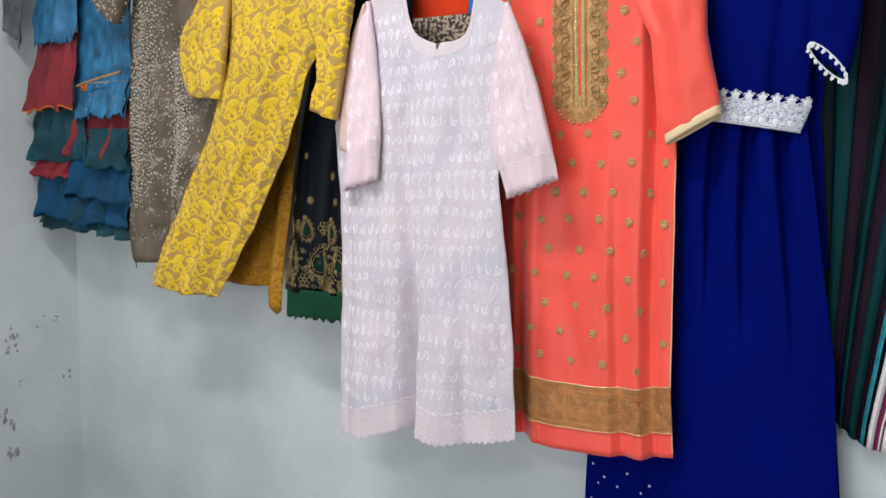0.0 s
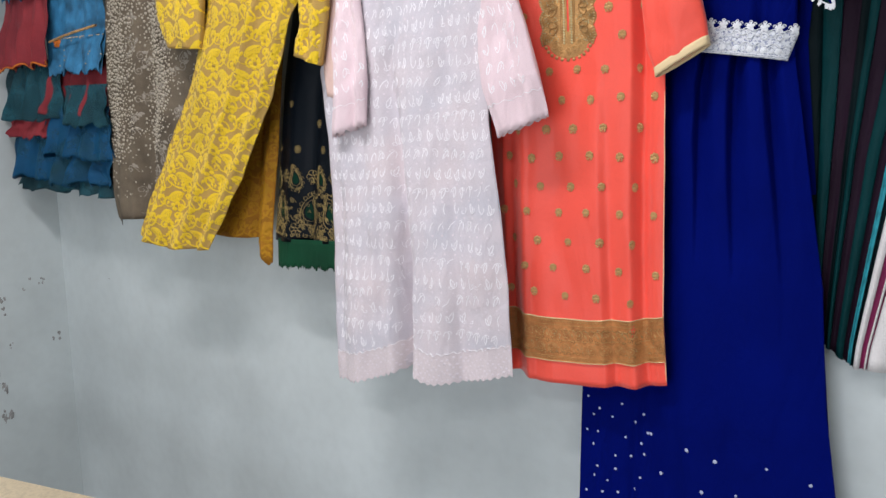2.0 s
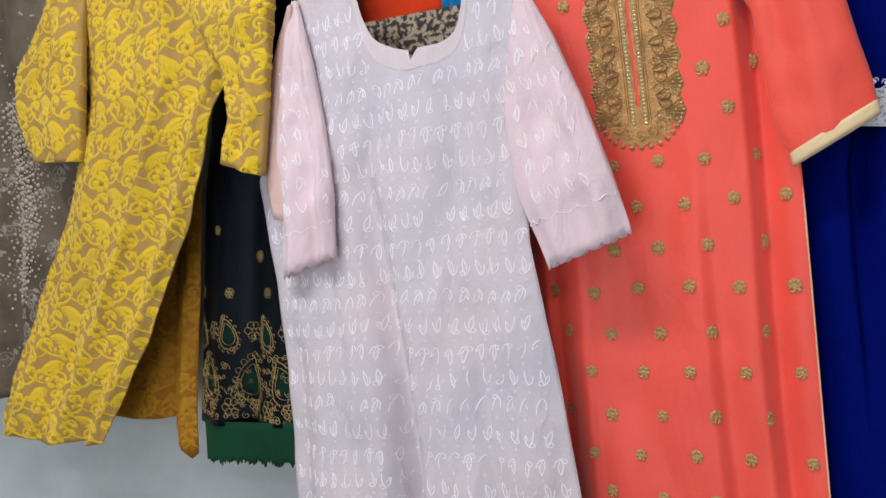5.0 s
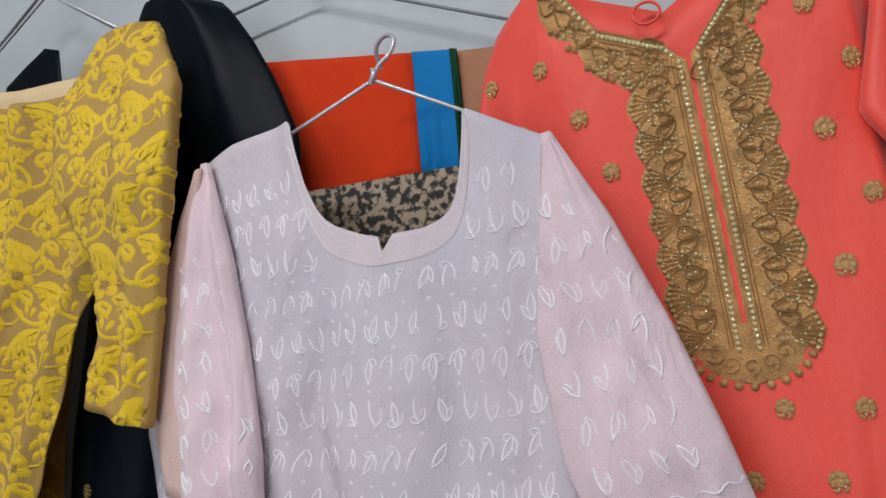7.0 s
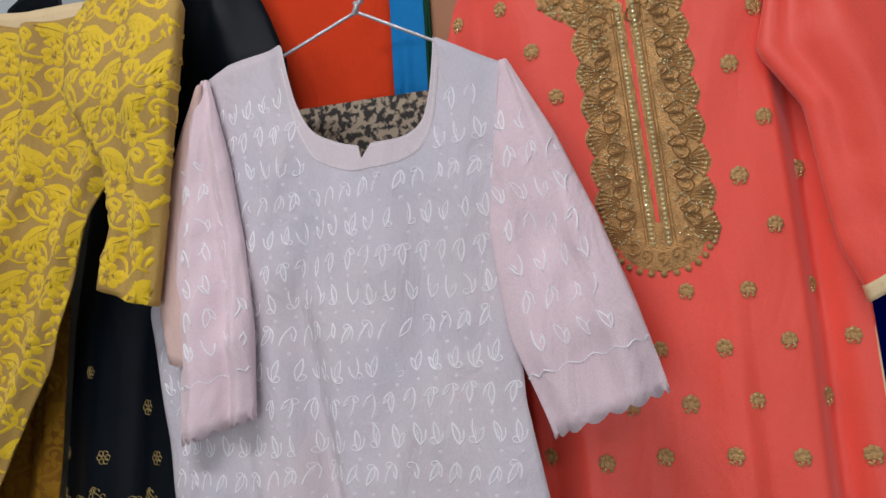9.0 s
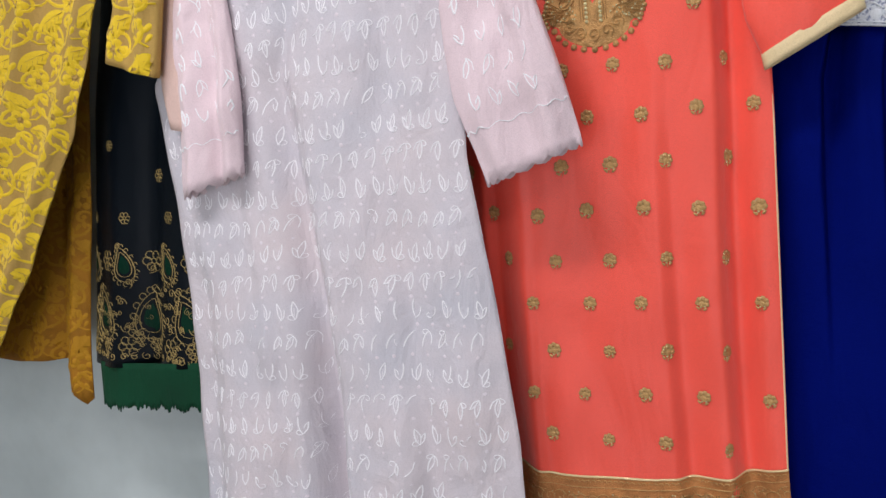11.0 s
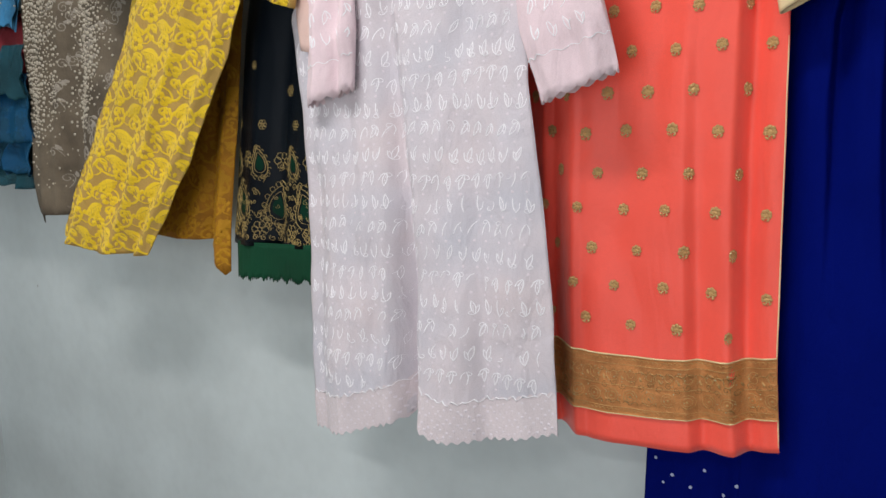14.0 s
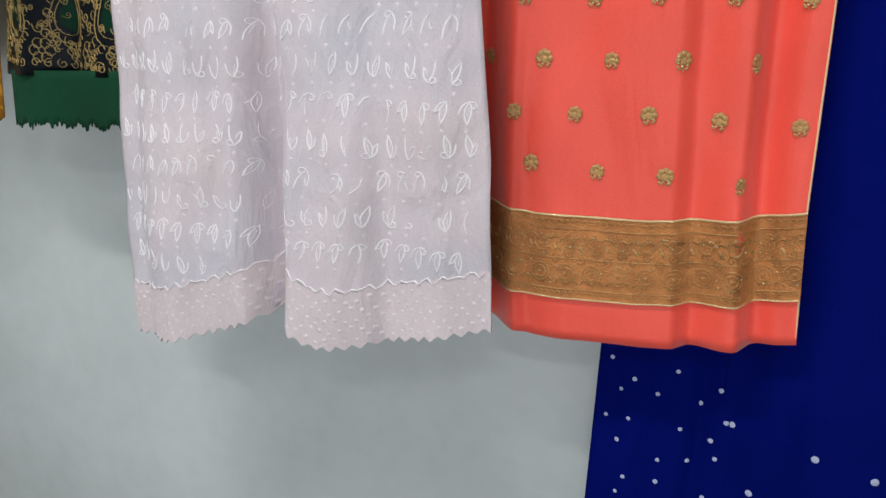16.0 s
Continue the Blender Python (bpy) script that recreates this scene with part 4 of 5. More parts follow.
# ---- yellow brocade kurta ----
def brocade(sheet, x0, x1, z0, z1, rnd, st=None):
    """Toothed leaves, five-petalled flowers, bud sprays and hooked stems in staggered columns."""
    st, vein = st or Stitch(sheet, 0.0014), Stitch(sheet, 0.0027)
    g = 0.98
    row, z, px, pz, z0 = 0, z1, 0.077 * g, 0.056 * g, z0 - 0.06
    hook = [(-0.030, -0.014), (-0.020, -0.022), (-0.006, -0.021), (0.006, -0.012), (0.013, 0.001), (0.010, 0.013), (0.000, 0.017), (-0.008, 0.011), (-0.006, 0.003), (0.001, 0.003)]
    hook = rounded(hook, 3)
    drop = [(0.0, -0.008), (0.0028, -0.002), (0.0034, 0.003), (0.0018, 0.007), (-0.0018, 0.007), (-0.0034, 0.003), (-0.0028, -0.002)]
    while z > z0:
        x = x0 + (px / 2 if row % 2 else 0.0)
        while x < x1:
            f = -1 if row % 4 in (1, 2) else 1
            tilt = rnd.uniform(-0.12, 0.12)

            def ok(dx, dz):
                return sheet.inside(x + g * f * dx, z + g * dz, -0.004)

            def lay(dx, dz, ring, turn=0.0, size=1.0, flip=1):
                st.patch(x + g * f * dx, z + g * dz, ring, turn, g * size, flip)

            def sew(dx, dz, line, width, turn=0.0, size=1.0, flip=1):
                st.thread(x + g * f * dx, z + g * dz, line, width * g, turn, g * size, flip)
            if ok(0, 0):
                turn = 0.35 * f + tilt
                lay(0, 0, half_leaf(0.058, 0.034), turn, 1.0, f)
                vein.thread(x, z, [(0.024, 0.001), (0.008, 0.003), (-0.010, 0.002)], 0.0016, turn, g, f, dome=0.0)
                for j in range(5):
                    vein.thread(x, z, [(0.017 - 0.008 * j, 0.000), (0.011 - 0.008 * j, -0.006 - 0.001 * (2 - abs(j - 2)))], 0.0013, turn, g, f, dome=0.0)
            if ok(0.036, 0.024):
                for i in range(5):
                    a = 2 * math.pi * i / 5 + tilt
                    lay(0.036 + 0.0104 * math.cos(a), 0.024 + 0.0104 * math.sin(a), petals(1, 0.0074, 0.12, 9))
                    vein.thread(x + g * f * 0.036, z + g * 0.024, [(0.003 * math.cos(a), 0.003 * math.sin(a)), (0.009 * math.cos(a), 0.009 * math.sin(a))], 0.0013, 0, g, f, dome=0.0)
                vein.patch(x + g * f * 0.036, z + g * 0.024, petals(1, 0.0030, 0.0, 6), dome=0.0)
            if ok(0.030, -0.014):
                sew(0.034, -0.012, hook, 0.0060, tilt, 1.0, f)
                lay(0.034, -0.004, petals(1, 0.0042, 0.0, 7))
            if ok(-0.026, 0.026):
                sew(-0.030, 0.028, hook, 0.0058, 2.7 + tilt, 0.75, -f)
                for i in range(3):
                    lay(-0.048 + 0.007 * i, 0.040 + 0.002 * i, drop, 0.7 - 0.5 * i)
            if ok(-0.036, -0.010):
                for i in range(4):
                    lay(-0.036 + 0.0075 * (i - 1.5), -0.008 + 0.006 * (1.5 - abs(i - 1.5)), drop, -0.45 * (i - 1.5), 1.15)
                sew(-0.036, -0.026, [(0.0, 0.012), (0.002, 0.0), (0.010, -0.006), (0.022, -0.006)], 0.0036, 0, 1, f)
            if ok(0.004, 0.036):
                for i in range(3):
                    lay(0.006 + 0.008 * (i - 1), 0.038 - 0.003 * abs(i - 1), drop, -0.6 * (i - 1))
            x += px
        z -= pz
        row += 1
    st.vein = vein
    return st


def yellow_kurta():
    k = thing("kurta", "mustard net kurta with raised yellow floral brocade, side slit open", "kurta")
    front = Cloth([(1.08, -1.075), (1.33, -0.925), (1.50, -0.81), (1.63, -0.750), (1.75, -0.715), (2.05, -0.72)], [(1.08, -0.735), (1.30, -0.580), (1.505, -0.458), (1.60, -0.424), (1.70, -0.385), (1.765, -0.345), (2.05, -0.31)],
                  [(0, 2.0), (0.2, 2.05), (0.35, 1.985), (0.6, 1.962), (0.8, 1.972), (0.92, 2.010), (1, 2.03)], [(0, 1.108), (0.5, 1.078), (1, 1.092)], [(1.05, -0.215), (1.5, -0.205), (2.05, -0.17)],
                  folds=[(0.22, 0.08, 0, 0.022), (0.45, 0.06, 0.016, -0.016), (0.62, 0.05, 0.024, 0.012), (0.8, 0.06, 0.0, -0.016), (0.92, 0.04, 0.012, 0.010), (0.10, 0.04, 0.010, -0.008)], bulge=0.012, seed=21.0, crumple=0.015)
    thicken(part("front_panel", front.mesh("front_panel", 80, 90), M["tan"], k), 0.0015)
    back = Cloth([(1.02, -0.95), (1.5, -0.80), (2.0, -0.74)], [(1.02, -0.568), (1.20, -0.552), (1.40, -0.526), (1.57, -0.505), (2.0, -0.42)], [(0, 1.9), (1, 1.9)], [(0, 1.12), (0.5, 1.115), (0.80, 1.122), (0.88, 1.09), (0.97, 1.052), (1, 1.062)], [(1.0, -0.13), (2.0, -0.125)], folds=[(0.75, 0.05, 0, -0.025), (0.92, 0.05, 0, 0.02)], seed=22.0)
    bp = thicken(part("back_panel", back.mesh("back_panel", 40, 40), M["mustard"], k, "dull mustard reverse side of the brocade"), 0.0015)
    rnd = random.Random(21)
    br = brocade(front, -1.12, -0.28, 1.06, 2.06, rnd)
    fb = br.done("floral_brocade", M["yellow"], k, "raised yellow leaves and flowers", "stuff")
    br.vein.done("leaf_veining", M["tan"], fb, "", "stuff")
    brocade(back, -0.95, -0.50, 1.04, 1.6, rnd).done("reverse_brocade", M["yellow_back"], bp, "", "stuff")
    collar = Cloth([(1.9, -0.66), (2.05, -0.66)], [(1.9, -0.36), (2.05, -0.36)], [(0, 2.03), (0.4, 2.012), (1, 2.002)], [(0, 1.90), (1, 1.90)], [(1.9, -0.150), (2.05, -0.145)], seed=25.0)
    thicken(part("neck_lining", collar.mesh("neck_lining", 20, 10), M["cream"], k, "plain cream inside of the neckline"), 0.0015)
    for sp, seed in (([(-0.310, -0.180, 2.025, 0.040, 0.012, 0), (-0.314, -0.205, 1.935, 0.093, 0.018, 0), (-0.312, -0.218, 1.845, 0.088, 0.018, -2), (-0.284, -0.226, 1.755, 0.050, 0.016, -6), (-0.279, -0.230, 1.67, 0.036, 0.014, -12), (-0.297, -0.234, 1.587, 0.043, 0.013, -18)], 23.0),
                     ([(-0.745, -0.180, 2.00, 0.045, 0.014, 0), (-0.765, -0.198, 1.905, 0.065, 0.018, 0), (-0.800, -0.208, 1.81, 0.100, 0.018, 0), (-0.800, -0.212, 1.725, 0.092, 0.018, -3), (-0.787, -0.214, 1.64, 0.070, 0.016, -4)], 24.0)):
        s = Sleeve(sp, seed=seed, crumple=0.010, folds=[(-0.2, 0.30, 0.0, -0.009), (0.45, 0.25, 0.004, 0.008)])
        sl = thicken(part("sleeve", s.mesh("sleeve", 72, 50), M["tan"], k), 0.0015)
        bs = brocade(s, sp[2][0] - 0.11, sp[2][0] + 0.11, 1.56, 2.03, rnd)
        bs.done("sleeve_brocade", M["yellow"], sl, "", "stuff")
        bs.vein.done("sleeve_veining", M["tan"], sl, "", "stuff")


yellow_kurta()


# ---- black paisley kurta ----
def black_kurta():
    k = thing("kurta", "black satin kurta with gold paisley border and green fringed hem", "kurta")
    front = Cloth([(1.05, -0.575), (1.13, -0.558), (1.55, -0.51), (1.80, -0.46), (2.05, -0.38)], [(1.05, -0.28), (1.5, -0.24), (1.80, -0.14), (1.88, -0.138), (1.95, -0.166), (2.01, -0.196), (2.06, -0.23), (2.10, -0.27)], [(0, 2.06), (0.3, 2.09), (0.6, 2.096), (1, 2.07)], [(0, 1.125), (1, 1.14)], [(1.0, -0.125), (2.05, -0.10)], folds=[(0.25, 0.1, 0, 0.012), (0.5, 0.08, 0, -0.015), (0.75, 0.1, 0.01, 0.01)], bulge=0.02, seed=31.0)
    thicken(part("front_panel", front.mesh("front_panel", 40, 60), M["black"], k), 0.0015)
    n = 150
    rnd = random.Random(31)
    fr = Cloth([(1.0, -0.545), (1.2, -0.536)], [(1.0, -0.275), (1.2, -0.275)], [(0, 1.132), (1, 1.150)], [(i / n, 1.060 + 0.018 * i / n + 0.003 * math.sin(i * 0.33) + rnd.uniform(-0.008, 0.003)) for i in range(n + 1)], [(1.0, -0.131), (1.2, -0.129)], bulge=0.02, seed=31.0, crumple=0.006)
    thicken(part("fringe", fr.mesh("fringe", 70, 6), M["green"], k, "dark green fringed border"), 0.002)
    gold, fill = Stitch(front, 0.0012), Stitch(front, 0.0006)
    def paisley(x, z, r, f=1, green=True):
        if green:
            fill.patch(x, z, teardrop(r * 0.7), 0, 1, f)
        gold.thread(x, z, teardrop(r) + teardrop(r)[:1], 0.0016, 0, 1, f)
        gold.thread(x, z, teardrop(r * 0.72) + teardrop(r * 0.72)[:1], 0.0012, 0, 1, f)
        for px, pz in teardrop(r * 1.14)[::1]:
            gold.thread(x + f * px, z + pz, arc(r * 0.14, 0, 300, 6), 0.0012)
    def bloom(x, z, r):
        for i in range(6):
            a = i * math.pi / 3
            gold.thread(x + r * 0.6 * math.cos(a), z + r * 0.6 * math.sin(a), arc(r * 0.38, 0, 330, 8), 0.0013)
        gold.thread(x, z, arc(r * 0.25, 0, 330, 6), 0.0013)
    for i, x in enumerate((-0.525, -0.435, -0.345)):
        paisley(x + 0.02, 1.215, 0.040, 1 if i % 2 else -1)
        bloom(x - 0.02, 1.165, 0.018)
        bloom(x + 0.025, 1.165, 0.014)
        paisley(x - 0.015, 1.300, 0.028, -1)
        bloom(x + 0.035, 1.305, 0.018)
        bloom(x - 0.005, 1.375, 0.010)
        for j in range(5):
            gold.thread(x - 0.03 + j * 0.017, 1.148, spiral(0.007, 1.2, 10), 0.0014, j)
    for _ in range(70):
        x, z = rnd.uniform(-0.57, -0.29), rnd.uniform(1.145, 1.20) + abs(rnd.gauss(0, 0.05))
        gold.thread(x, z, spiral(rnd.uniform(0.004, 0.008), 1.2, 9, 0.006), 0.0014, rnd.uniform(0, 6))
    bloom(-0.37, 1.44, 0.011)
    bloom(-0.46, 1.49, 0.009)
    fill.done("paisley_fill", M["deepgreen"], k, "green paisley fill", "stuff")
    gold.done("paisley_stitching", M["gold_thin"], k, "gold paisley outlines", "stuff")


black_kurta()


# ---- taupe beaded dress ----
def taupe_dress():
    k = thing("dress", "taupe net dress with pearl beads and lace embroidery", "dress")
    front = Cloth([(1.1, -1.240), (1.25, -1.262), (1.55, -1.258), (1.9, -1.225), (2.1, -1.215)], [(1.1, -0.87), (1.6, -0.72), (2.1, -0.80)], [(0, 2.1), (1, 2.1)], [(0, 1.14), (0.06, 1.115), (0.10, 1.118), (0.14, 1.14), (0.38, 1.145), (0.45, 1.115), (0.54, 1.12), (0.58, 1.14), (1, 1.15)], [(1.0, -0.165), (2.1, -0.165)], folds=[(0.18, 0.11, 0.004, 0.028), (0.42, 0.06, -0.004, -0.03), (0.58, 0.06, 0, 0.010), (0.8, 0.06, 0, -0.03), (0.30, 0.03, 0.0, 0.012)], seed=41.0, crumple=0.010)
    thicken(part("skirt", front.mesh("skirt", 60, 60), M["grey"], k), 0.0015)
    s = Sleeve([(-1.16, -0.20, 2.08, 0.05, 0.025, 0), (-1.235, -0.23, 1.98, 0.080, 0.03, -25), (-1.265, -0.235, 1.925, 0.085, 0.03, -40)], seed=42.0)
    sl = thicken(part("sleeve", s.mesh("sleeve"), M["grey"], k), 0.0015)
    rnd = random.Random(41)
    pearls = Stitch(front, 0.001)
    grid = {}
    for _ in range(60000):
        x, z = rnd.uniform(-1.262, -0.72), rnd.uniform(1.20, 2.09)
        u = front.uv(x, z)[0]
        a = math.exp(-((u - 0.15 - 0.03 * math.sin(z * 11)) / 0.15) ** 2) * min(1.0, max(0.0, (z - 1.30) / 0.12))
        c = math.exp(-((u - 0.47 - 0.05 * math.sin(z * 9)) / 0.12) ** 2) * min(1.0, max(0.0, (z - 1.32) / 0.1)) * (z < 1.79)
        w = max(a, c)
        if not front.inside(x, z, 0.006) or rnd.random() > 0.008 + 0.95 * w ** 2.3:
            continue
        r = rnd.choice((0.0028, 0.0040, 0.0052, 0.0062)) * (0.6 + 0.4 * w)
        cell = (int(x / 0.012), int(z / 0.012))
        if any((x - q[0]) ** 2 + (z - q[1]) ** 2 < (r + q[2] + 0.0006) ** 2 for i in (-1, 0, 1) for j in (-1, 0, 1) for q in grid.get((cell[0] + i, cell[1] + j), ())):
            continue
        grid.setdefault(cell, []).append((x, z, r))
        pearls.bead(x, z, r)
    pearls.done("pearl_beading", M["pearl"], k, "clustered pearl and crystal beads", "stuff")
    lace = Stitch(front, 0.001)
    for _ in range(130):
        x, z = rnd.uniform(-1.15, -0.72), rnd.uniform(1.15, 1.75)
        if front.inside(x, z, 0.015):
            lace.thread(x, z, spiral(0.013, 1.3, 12, 0.02), 0.0028, rnd.uniform(0, 6))
            lace.patch(x + 0.015, z + 0.01, leaf(0.024, 0.012, 3), rnd.uniform(0, 6))
    lace.done("lace_scrollwork", M["taupe_lace"], k, "pale taupe lace scrolls", "stuff")
    sp = Stitch(s, 0.001)
    for _ in range(420):
        p = (rnd.uniform(-1.35, -1.12), rnd.uniform(1.86, 2.06))
        if s.inside(*p):
            sp.bead(*p, rnd.choice((0.0025, 0.0038)))
    sp.done("sleeve_beads", M["pearl"], sl, "", "stuff")


taupe_dress()


# ---- layered net dress ----
def ruffle_dress():
    k = thing("dress", "layered net dress, teal and dusty red with gathered ruffles", "dress")

    def tier(name, zt, zb, xl, xr, y, mat, flare, seed, deep=0.03, folds=13, tilt=0.0, lean=0.0):
        edge = lambda x, side: [(zb + (zt - zb) * j / 6, x + (side * flare - lean) * (1 - j / 6) + 0.010 * math.sin(j * 1.9 + seed * side)) for j in range(7)]
        c = Cloth(edge(xl, -1), edge(xr, 1), [(0, zt), (1, zt + tilt)], [(i / 60, zb + tilt * i / 60 + 0.007 * math.sin(i * 0.42 + seed) + 0.004 * math.sin(i * 0.95 + seed) + 0.002 * math.sin(i * 2.3)) for i in range(61)], [(zb, y), (zt, y + 0.03)],
                  folds=[((i + 0.5) / folds + 0.03 * math.sin(i * 3 + seed), 0.3 / folds, deep * 0.2, deep * (1 if i % 2 else -1) * (0.7 + 0.3 * math.sin(i * 5 + seed))) for i in range(folds)], seed=seed, crumple=0.014)
        thicken(part(name, c.mesh(name, 110, 18), M[mat], k), 0.002)
        return c
    # made-up dark sheet that keeps the bright wall from showing through the net
    tier("dark_backing", 1.66, 1.26, -1.88, -1.26, -0.12, "darkteal", 0.01, 65, 0.01, 6)
    tier("ruffle", 1.45, 1.20, -1.91, -1.27, -0.15, "teal", 0.03, 51, 0.04, 11)
    tier("ruffle", 1.45, 1.25, -1.91, -1.48, -0.17, "sky", 0.02, 58, 0.045, 7, -0.03)
    tier("ruffle", 1.50, 1.33, -1.65, -1.25, -0.19, "sky", 0.01, 52, 0.05, 7, -0.01)
    tier("ruffle", 1.49, 1.39, -1.91, -1.60, -0.18, "rose", 0.02, 59, 0.04, 6)
    tier("ruffle", 1.64, 1.45, -1.89, -1.55, -0.19, "teal", 0.05, 54, 0.05, 7)
    tier("ruffle", 1.64, 1.46, -1.67, -1.25, -0.17, "rose", 0.01, 53, 0.05, 7)
    tier("ruffle", 1.36, 1.23, -1.67, -1.27, -0.185, "sky", 0.02, 63, 0.05, 7, 0.01)
    tier("ruffle", 1.56, 1.43, -1.50, -1.25, -0.20, "teal", 0.01, 64, 0.045, 5)
    tier("bodice", 2.08, 1.60, -1.58, -1.25, -0.18, "paleblue", 0.0, 55, 0.012, 5)
    tier("drape", 2.12, 1.85, -1.80, -1.51, -0.205, "paleblue", 0.01, 56, 0.02, 6, 0.0, 0.02)
    rose = tier("drape", 1.865, 1.615, -1.82, -1.53, -0.21, "rose", 0.04, 57, 0.025, 7, 0.015, 0.045)
    tube("gold_edging", [rose.at(i / 16, 0.99, 0.003) for i in range(17)], 0.003, M["orange"], k)
    tube("waist_braid", [(-1.53, -0.195, 1.70), (-1.40, -0.205, 1.715), (-1.25, -0.195, 1.735)], 0.004, M["gold"], k)
    sp, rnd = Stitch(rose, 0.002), random.Random(50)
    flap = tier("peplum", 1.72, 1.60, -1.54, -1.25, -0.20, "paleblue", 0.0, 60, 0.01, 4)
    for _ in range(50):
        x, z = rnd.uniform(-1.5, -1.22), rnd.uniform(1.62, 2.0)
        sp.sheet = flap
        sp.bead(x, max(1.62, min(1.71, z)), 0.003)
    sp.done("sequins", M["pearl"], k, "", "stuff")
    br = Stitch(rose, 0.004)
    for a in range(6):
        br.sheet = flap
        br.patch(-1.515 + 0.011 * math.cos(a * 1.05), 1.70 + 0.011 * math.sin(a * 1.05), petals(1, 0.008, 0.1, 8), dome=0.004)
    br.done("brooch", M["orange"], k, "orange flower brooch at the waist")


ruffle_dress()


# ---- dark net garment on the side wall ----
def smoky_cloth():
    k = thing("stole", "smoky grey net stole hanging by the side wall", "stole")
    c = Cloth([(1.8, -1.93), (2.1, -1.94)], [(1.8, -1.83), (2.1, -1.76)], [(0, 2.15), (1, 2.15)], [(0, 1.93), (1, 1.83)], [(1.8, -0.25), (2.1, -0.25)], folds=[(0.3, 0.1, 0, 0.02), (0.7, 0.1, 0, -0.02)], seed=61.0)
    thicken(part("panel", c.mesh("panel", 24, 20), M["smoke"], k), 0.002)


smoky_cloth()


# ---- folded cloths behind the pink kurta ----
def hung_cloth(name, label, category, pieces):
    k = thing(name, label, category)
    for nm, xl, xr, zt1, zt2, zb, y, mat in pieces:
        c = Cloth([(zb, xl), (2.1, xl)], [(zb, xr), (2.1, xr)], [(0, zt1), (1, zt2)], [(0, zb), (1, zb)], [(zb, y), (2.1, y)], crumple=0.006, seed=xl * 10, folds=[(0.4, 0.15, 0, 0.008)])
        thicken(part(nm, c.mesh(nm, 20, 24), M[mat], k), 0.003)


hung_cloth("folded_saree", "brick red folded saree with azure band and green edging", "saree", [("red_panel", -0.30, -0.008, 2.014, 1.962, 1.795, -0.060, "red"), ("blue_band", -0.007, 0.040, 1.962, 1.954, 1.80, -0.060, "cyan"), ("green_edge", 0.040, 0.048, 1.954, 1.952, 1.80, -0.062, "green")])
hung_cloth("fawn_cloth", "fawn brown folded cotton cloth", "cloth", [("panel", 0.044, 0.13, 1.952, 1.944, 1.70, -0.054, "brown")])
hung_cloth("printed_kurta", "black and beige leaf-printed cotton garment", "kurta", [("panel", -0.23, 0.09, 1.818, 1.812, 1.12, -0.098, "print"), ("side_panel", -0.325, -0.23, 1.25, 1.25, 1.15, -0.112, "print")])
hung_cloth("pink_trousers", "dusty pink cotton trousers behind the embroidered kurta", "trousers", [("leg", -0.310, -0.18, 1.16, 1.16, 0.845, -0.112, "dustypink")])


# ---- striped shawl ----
def striped_shawl():
    k = thing("shawl", "dark teal and plum striped shawl with white border", "shawl")
    edges = [(-0.10, 0.012, "darkteal"), (0.012, 0.045, "tealstripe"), (0.045, 0.075, "purple"), (0.075, 0.090, "darkteal"), (0.090, 0.105, "tealstripe"), (0.105, 0.135, "purple"), (0.135, 0.165, "tealstripe"), (0.165, 0.185, "purple"), (0.185, 0.20, "aqua"), (0.20, 0.216, "darkteal"), (0.216, 0.240, "whitecloth"), (0.240, 0.262, "magenta"), (0.262, 0.268, "whitecloth"), (0.268, 0.276, "magenta"), (0.276, 0.36, "whitecloth")]

    def e(d):
        return [(0.95, 0.780 + d * 0.34), (1.05, 0.775 + d * 0.38), (1.4, 0.762 + d * 0.62), (1.65, 0.745 + d * 0.95), (2.1, 0.73 + d * 1.3)]

    def hem(d):
        return 1.065 - min(0.055, max(0, d) * 0.26)
    for a, b, mat in edges:
        c = Cloth(e(a), e(b), [(0, 2.1), (1, 2.1)], [(0, hem(a)), (1, hem(b))], [(0.9, -0.028), (2.1, -0.026)], folds=[(0.5, 0.5, 0, 0.008 if mat in ("tealstripe", "whitecloth") else -0.006)], seed=5.0, crumple=0.012)
        thicken(part("stripe", c.mesh("stripe", 8, 50), M[mat], k), 0.0015)


striped_shawl()


# ---- table ----
def table():
    k = thing("table", "cream laminate table with dark edging", "table")
    m = pose(-0.600, -0.478, 0.006, 0, 0, 15.0)
    bm = bmesh.new()
    box(bm, (-0.6, -0.35, 0.445), (1.2, 0.7, 0.010), 0.004)
    bm.transform(m)
    part("tabletop", bm, M["laminate"], k)
    bm = bmesh.new()
    box(bm, (-0.6, -0.35, 0.4225), (1.196, 0.696, 0.034), 0.006)
    bm.transform(m)
    part("edging", bm, M["darkedge"], k, "dark brown edging")
    for x in (-1.14, -0.08):
        for y in (-0.64, -0.08):
            bm = bmesh.new()
            box(bm, (x, y, (0.399 + FLOOR) / 2), (0.04, 0.04, 0.411 - FLOOR), 0.004)
            bm.transform(m)
            part("leg", bm, M["darkedge"], k)


table()


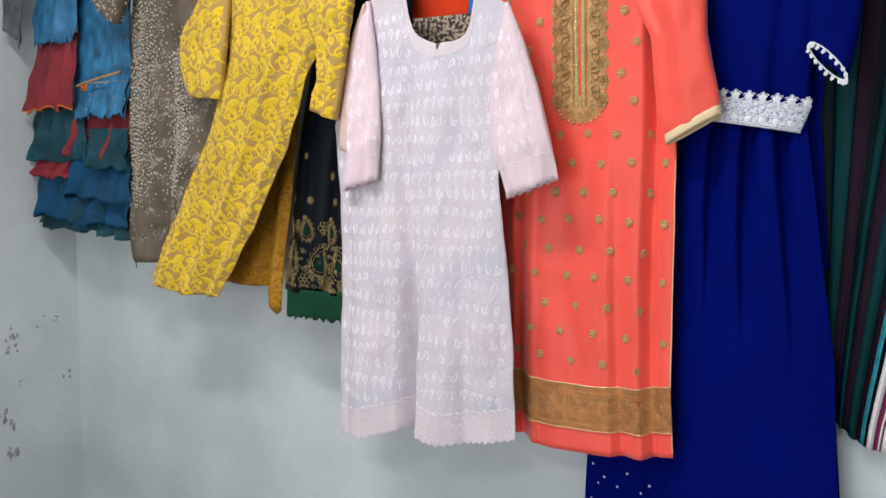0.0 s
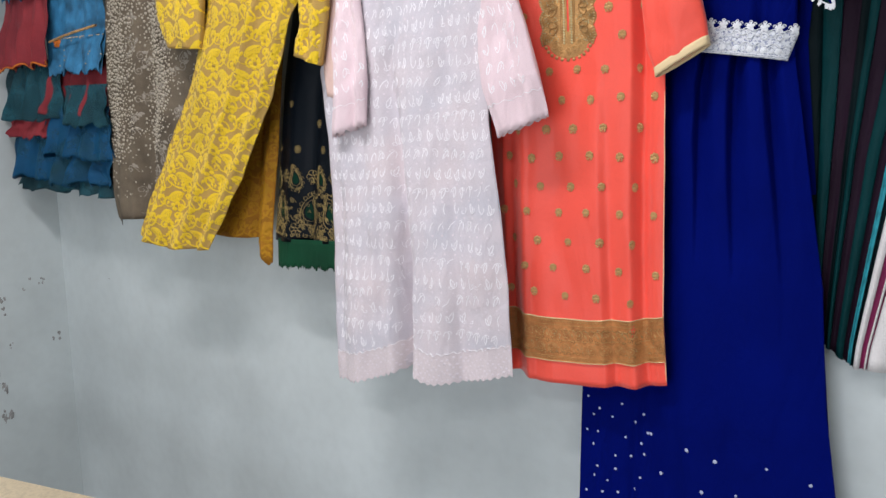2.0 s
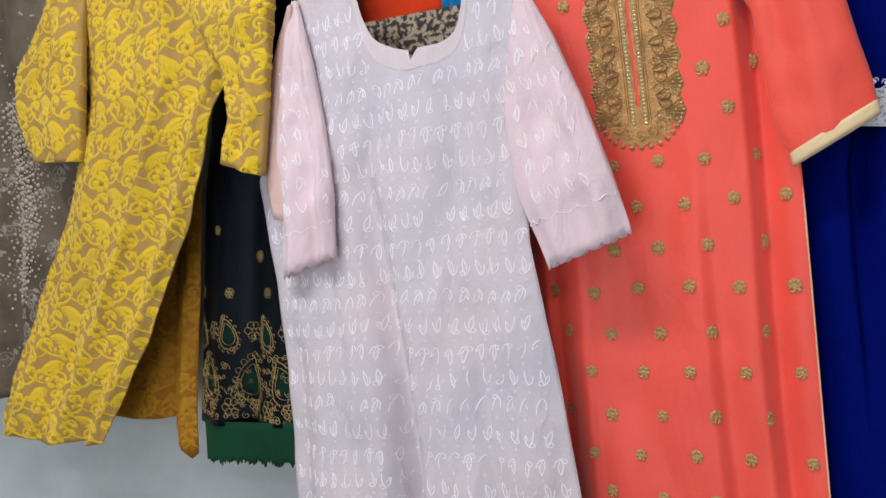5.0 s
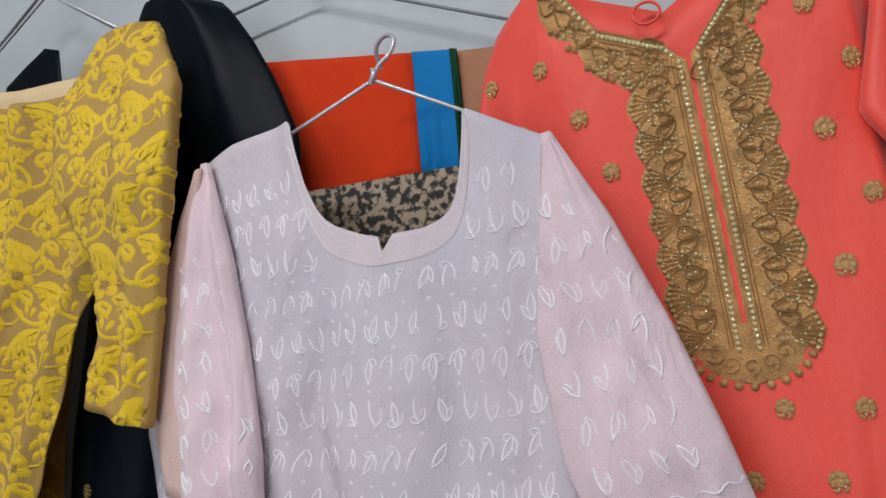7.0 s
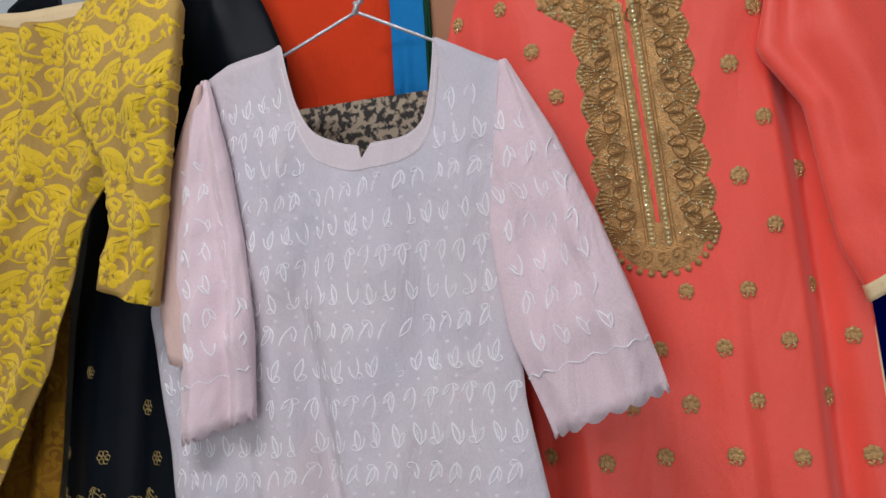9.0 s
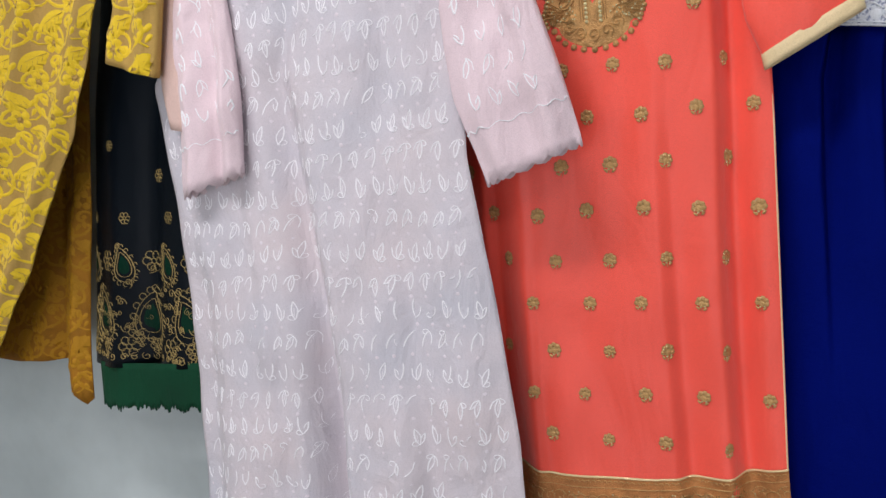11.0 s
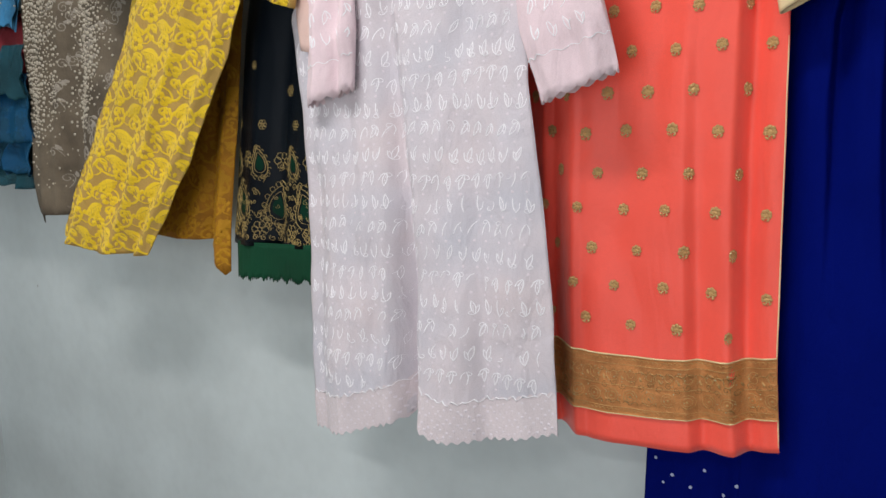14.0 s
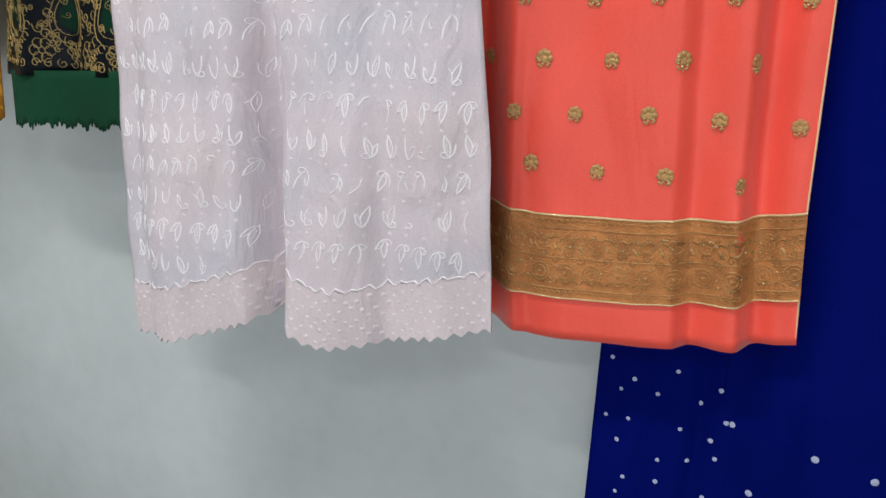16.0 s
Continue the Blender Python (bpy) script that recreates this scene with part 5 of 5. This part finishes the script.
# ---- wire hangers ----
def hanger(hub, lend, rend, y, label, wire="wire"):
    """A bent wire hanger: hub under the hook, ends of both arms as (x, z)."""
    k = thing("hanger", label, "hanger", group="wire hangers")
    (cx, cz), (lx, lz), (rx, rz) = hub, lend, rend
    tube("arm", [(cx, y, cz), (lx, y, lz), (lx + 0.01, y + 0.012, lz - 0.13), (rx - 0.01, y + 0.012, rz - 0.11), (rx, y, rz)], 0.0023, M[wire], k, closed=True, sharp=True)
    tube("neck", [(cx - 0.003, y - 0.002, cz - 0.004), (cx + 0.003, y - 0.004, cz + 0.006), (cx - 0.002, y + 0.003, cz + 0.012)], 0.003, M[wire], k)
    tube("hook", [(cx, y, cz), (cx + 0.006, y, cz + 0.013), (cx + 0.021, y, cz + 0.024), (cx + 0.026, y + 0.002, cz + 0.038), (cx + 0.014, y + 0.008, cz + 0.047), (cx - 0.002, y + 0.016, cz + 0.040), (cx - 0.006, y + 0.03, cz + 0.022)], 0.0024, M[wire], k)


hanger((-0.013, 1.906), (-0.142, 1.862), (0.115, 1.836), -0.15, "bright galvanised wire hanger carrying the pink kurta")
hanger((-0.16, 2.100), (-0.43, 2.070), (0.125, 1.972), -0.035, "dull wire hanger carrying the folded red saree", "dullwire")
hanger((-0.50, 2.14), (-0.66, 2.05), (-0.36, 2.05), -0.135, "wire hanger carrying the yellow brocade kurta")
hanger((-0.60, 2.20), (-0.80, 2.08), (-0.42, 2.08), -0.06, "dull wire hanger carrying a black folded cloth", "dullwire")


def dark_collar():
    k = thing("collar_cloth", "black cloth folded over a wire hanger", "cloth")
    c = Cloth([(1.9, -0.72), (2.1, -0.64)], [(1.9, -0.52), (2.1, -0.55)], [(0, 2.06), (0.7, 2.10), (1, 2.09)], [(0, 1.9), (1, 1.9)], [(1.9, -0.09), (2.1, -0.08)], seed=71.0)
    thicken(part("panel", c.mesh("panel", 16, 16), M["black"], k), 0.002)


dark_collar()


# ---- chips and stains on the plaster ----
def wall_chips():
    rnd = random.Random(81)
    k = thing("wall_stain", "dark chipped patches in the grey plaster", "stain")
    tagged(k, kind="structure")
    def chip(c, across, up, out, r, stretch):
        n = 11
        ring = [(r * rnd.uniform(0.35, 1.1) * math.cos(2 * math.pi * i / n), stretch * r * rnd.uniform(0.35, 1.1) * math.sin(2 * math.pi * i / n)) for i in range(n)]
        c, across, up, out = Vector(c), Vector(across), Vector(up), Vector(out)
        v = [c + out * 0.002] + [c + out * 0.0012 + across * a + up * b for a, b in ring]
        return v, [(0, 1 + i, 1 + (i + 1) % n) for i in range(n)]
    verts, faces = [], []
    for y, z, r, s, cnt in ((-0.29, 0.47, 0.016, 2.0, 5), (-0.06, 0.60, 0.010, 1.6, 4), (-0.258, 0.79, 0.013, 1.2, 5), (-0.25, 0.72, 0.012, 1.2, 4), (-0.09, 0.83, 0.006, 1.8, 5), (-0.16, 0.80, 0.004, 1.5, 4), (-0.27, 0.33, 0.012, 2.2, 5), (-0.22, 0.60, 0.006, 1.4, 3), (-0.13, 0.84, 0.004, 1.5, 3)):
        for _ in range(cnt):
            v, f = chip((CORNER, y + rnd.uniform(-2, 2) * r, z + rnd.uniform(-2.5, 2.5) * r), (0, 1, 0), (0, 0, 1), (1, 0, 0), r * rnd.uniform(0.3, 1), s)
            faces += [tuple(i + len(verts) for i in t) for t in f]
            verts += v
    for x, z, r, s in ((-0.42, 0.312, 0.016, 0.18), (-0.88, 0.02, 0.020, 2.2), (-1.0, 0.0, 0.006, 1.0), (-1.62, 0.86, 0.004, 1.0)):
        v, f = chip((x, 0, z), (1, 0, 0), (0, 0, 1), (0, -1, 0), r, s)
        faces += [tuple(i + len(verts) for i in t) for t in f]
        verts += v
    part("chip", from_lists("chip", verts, faces, smooth=False), M["paint_chip"], k)


wall_chips()
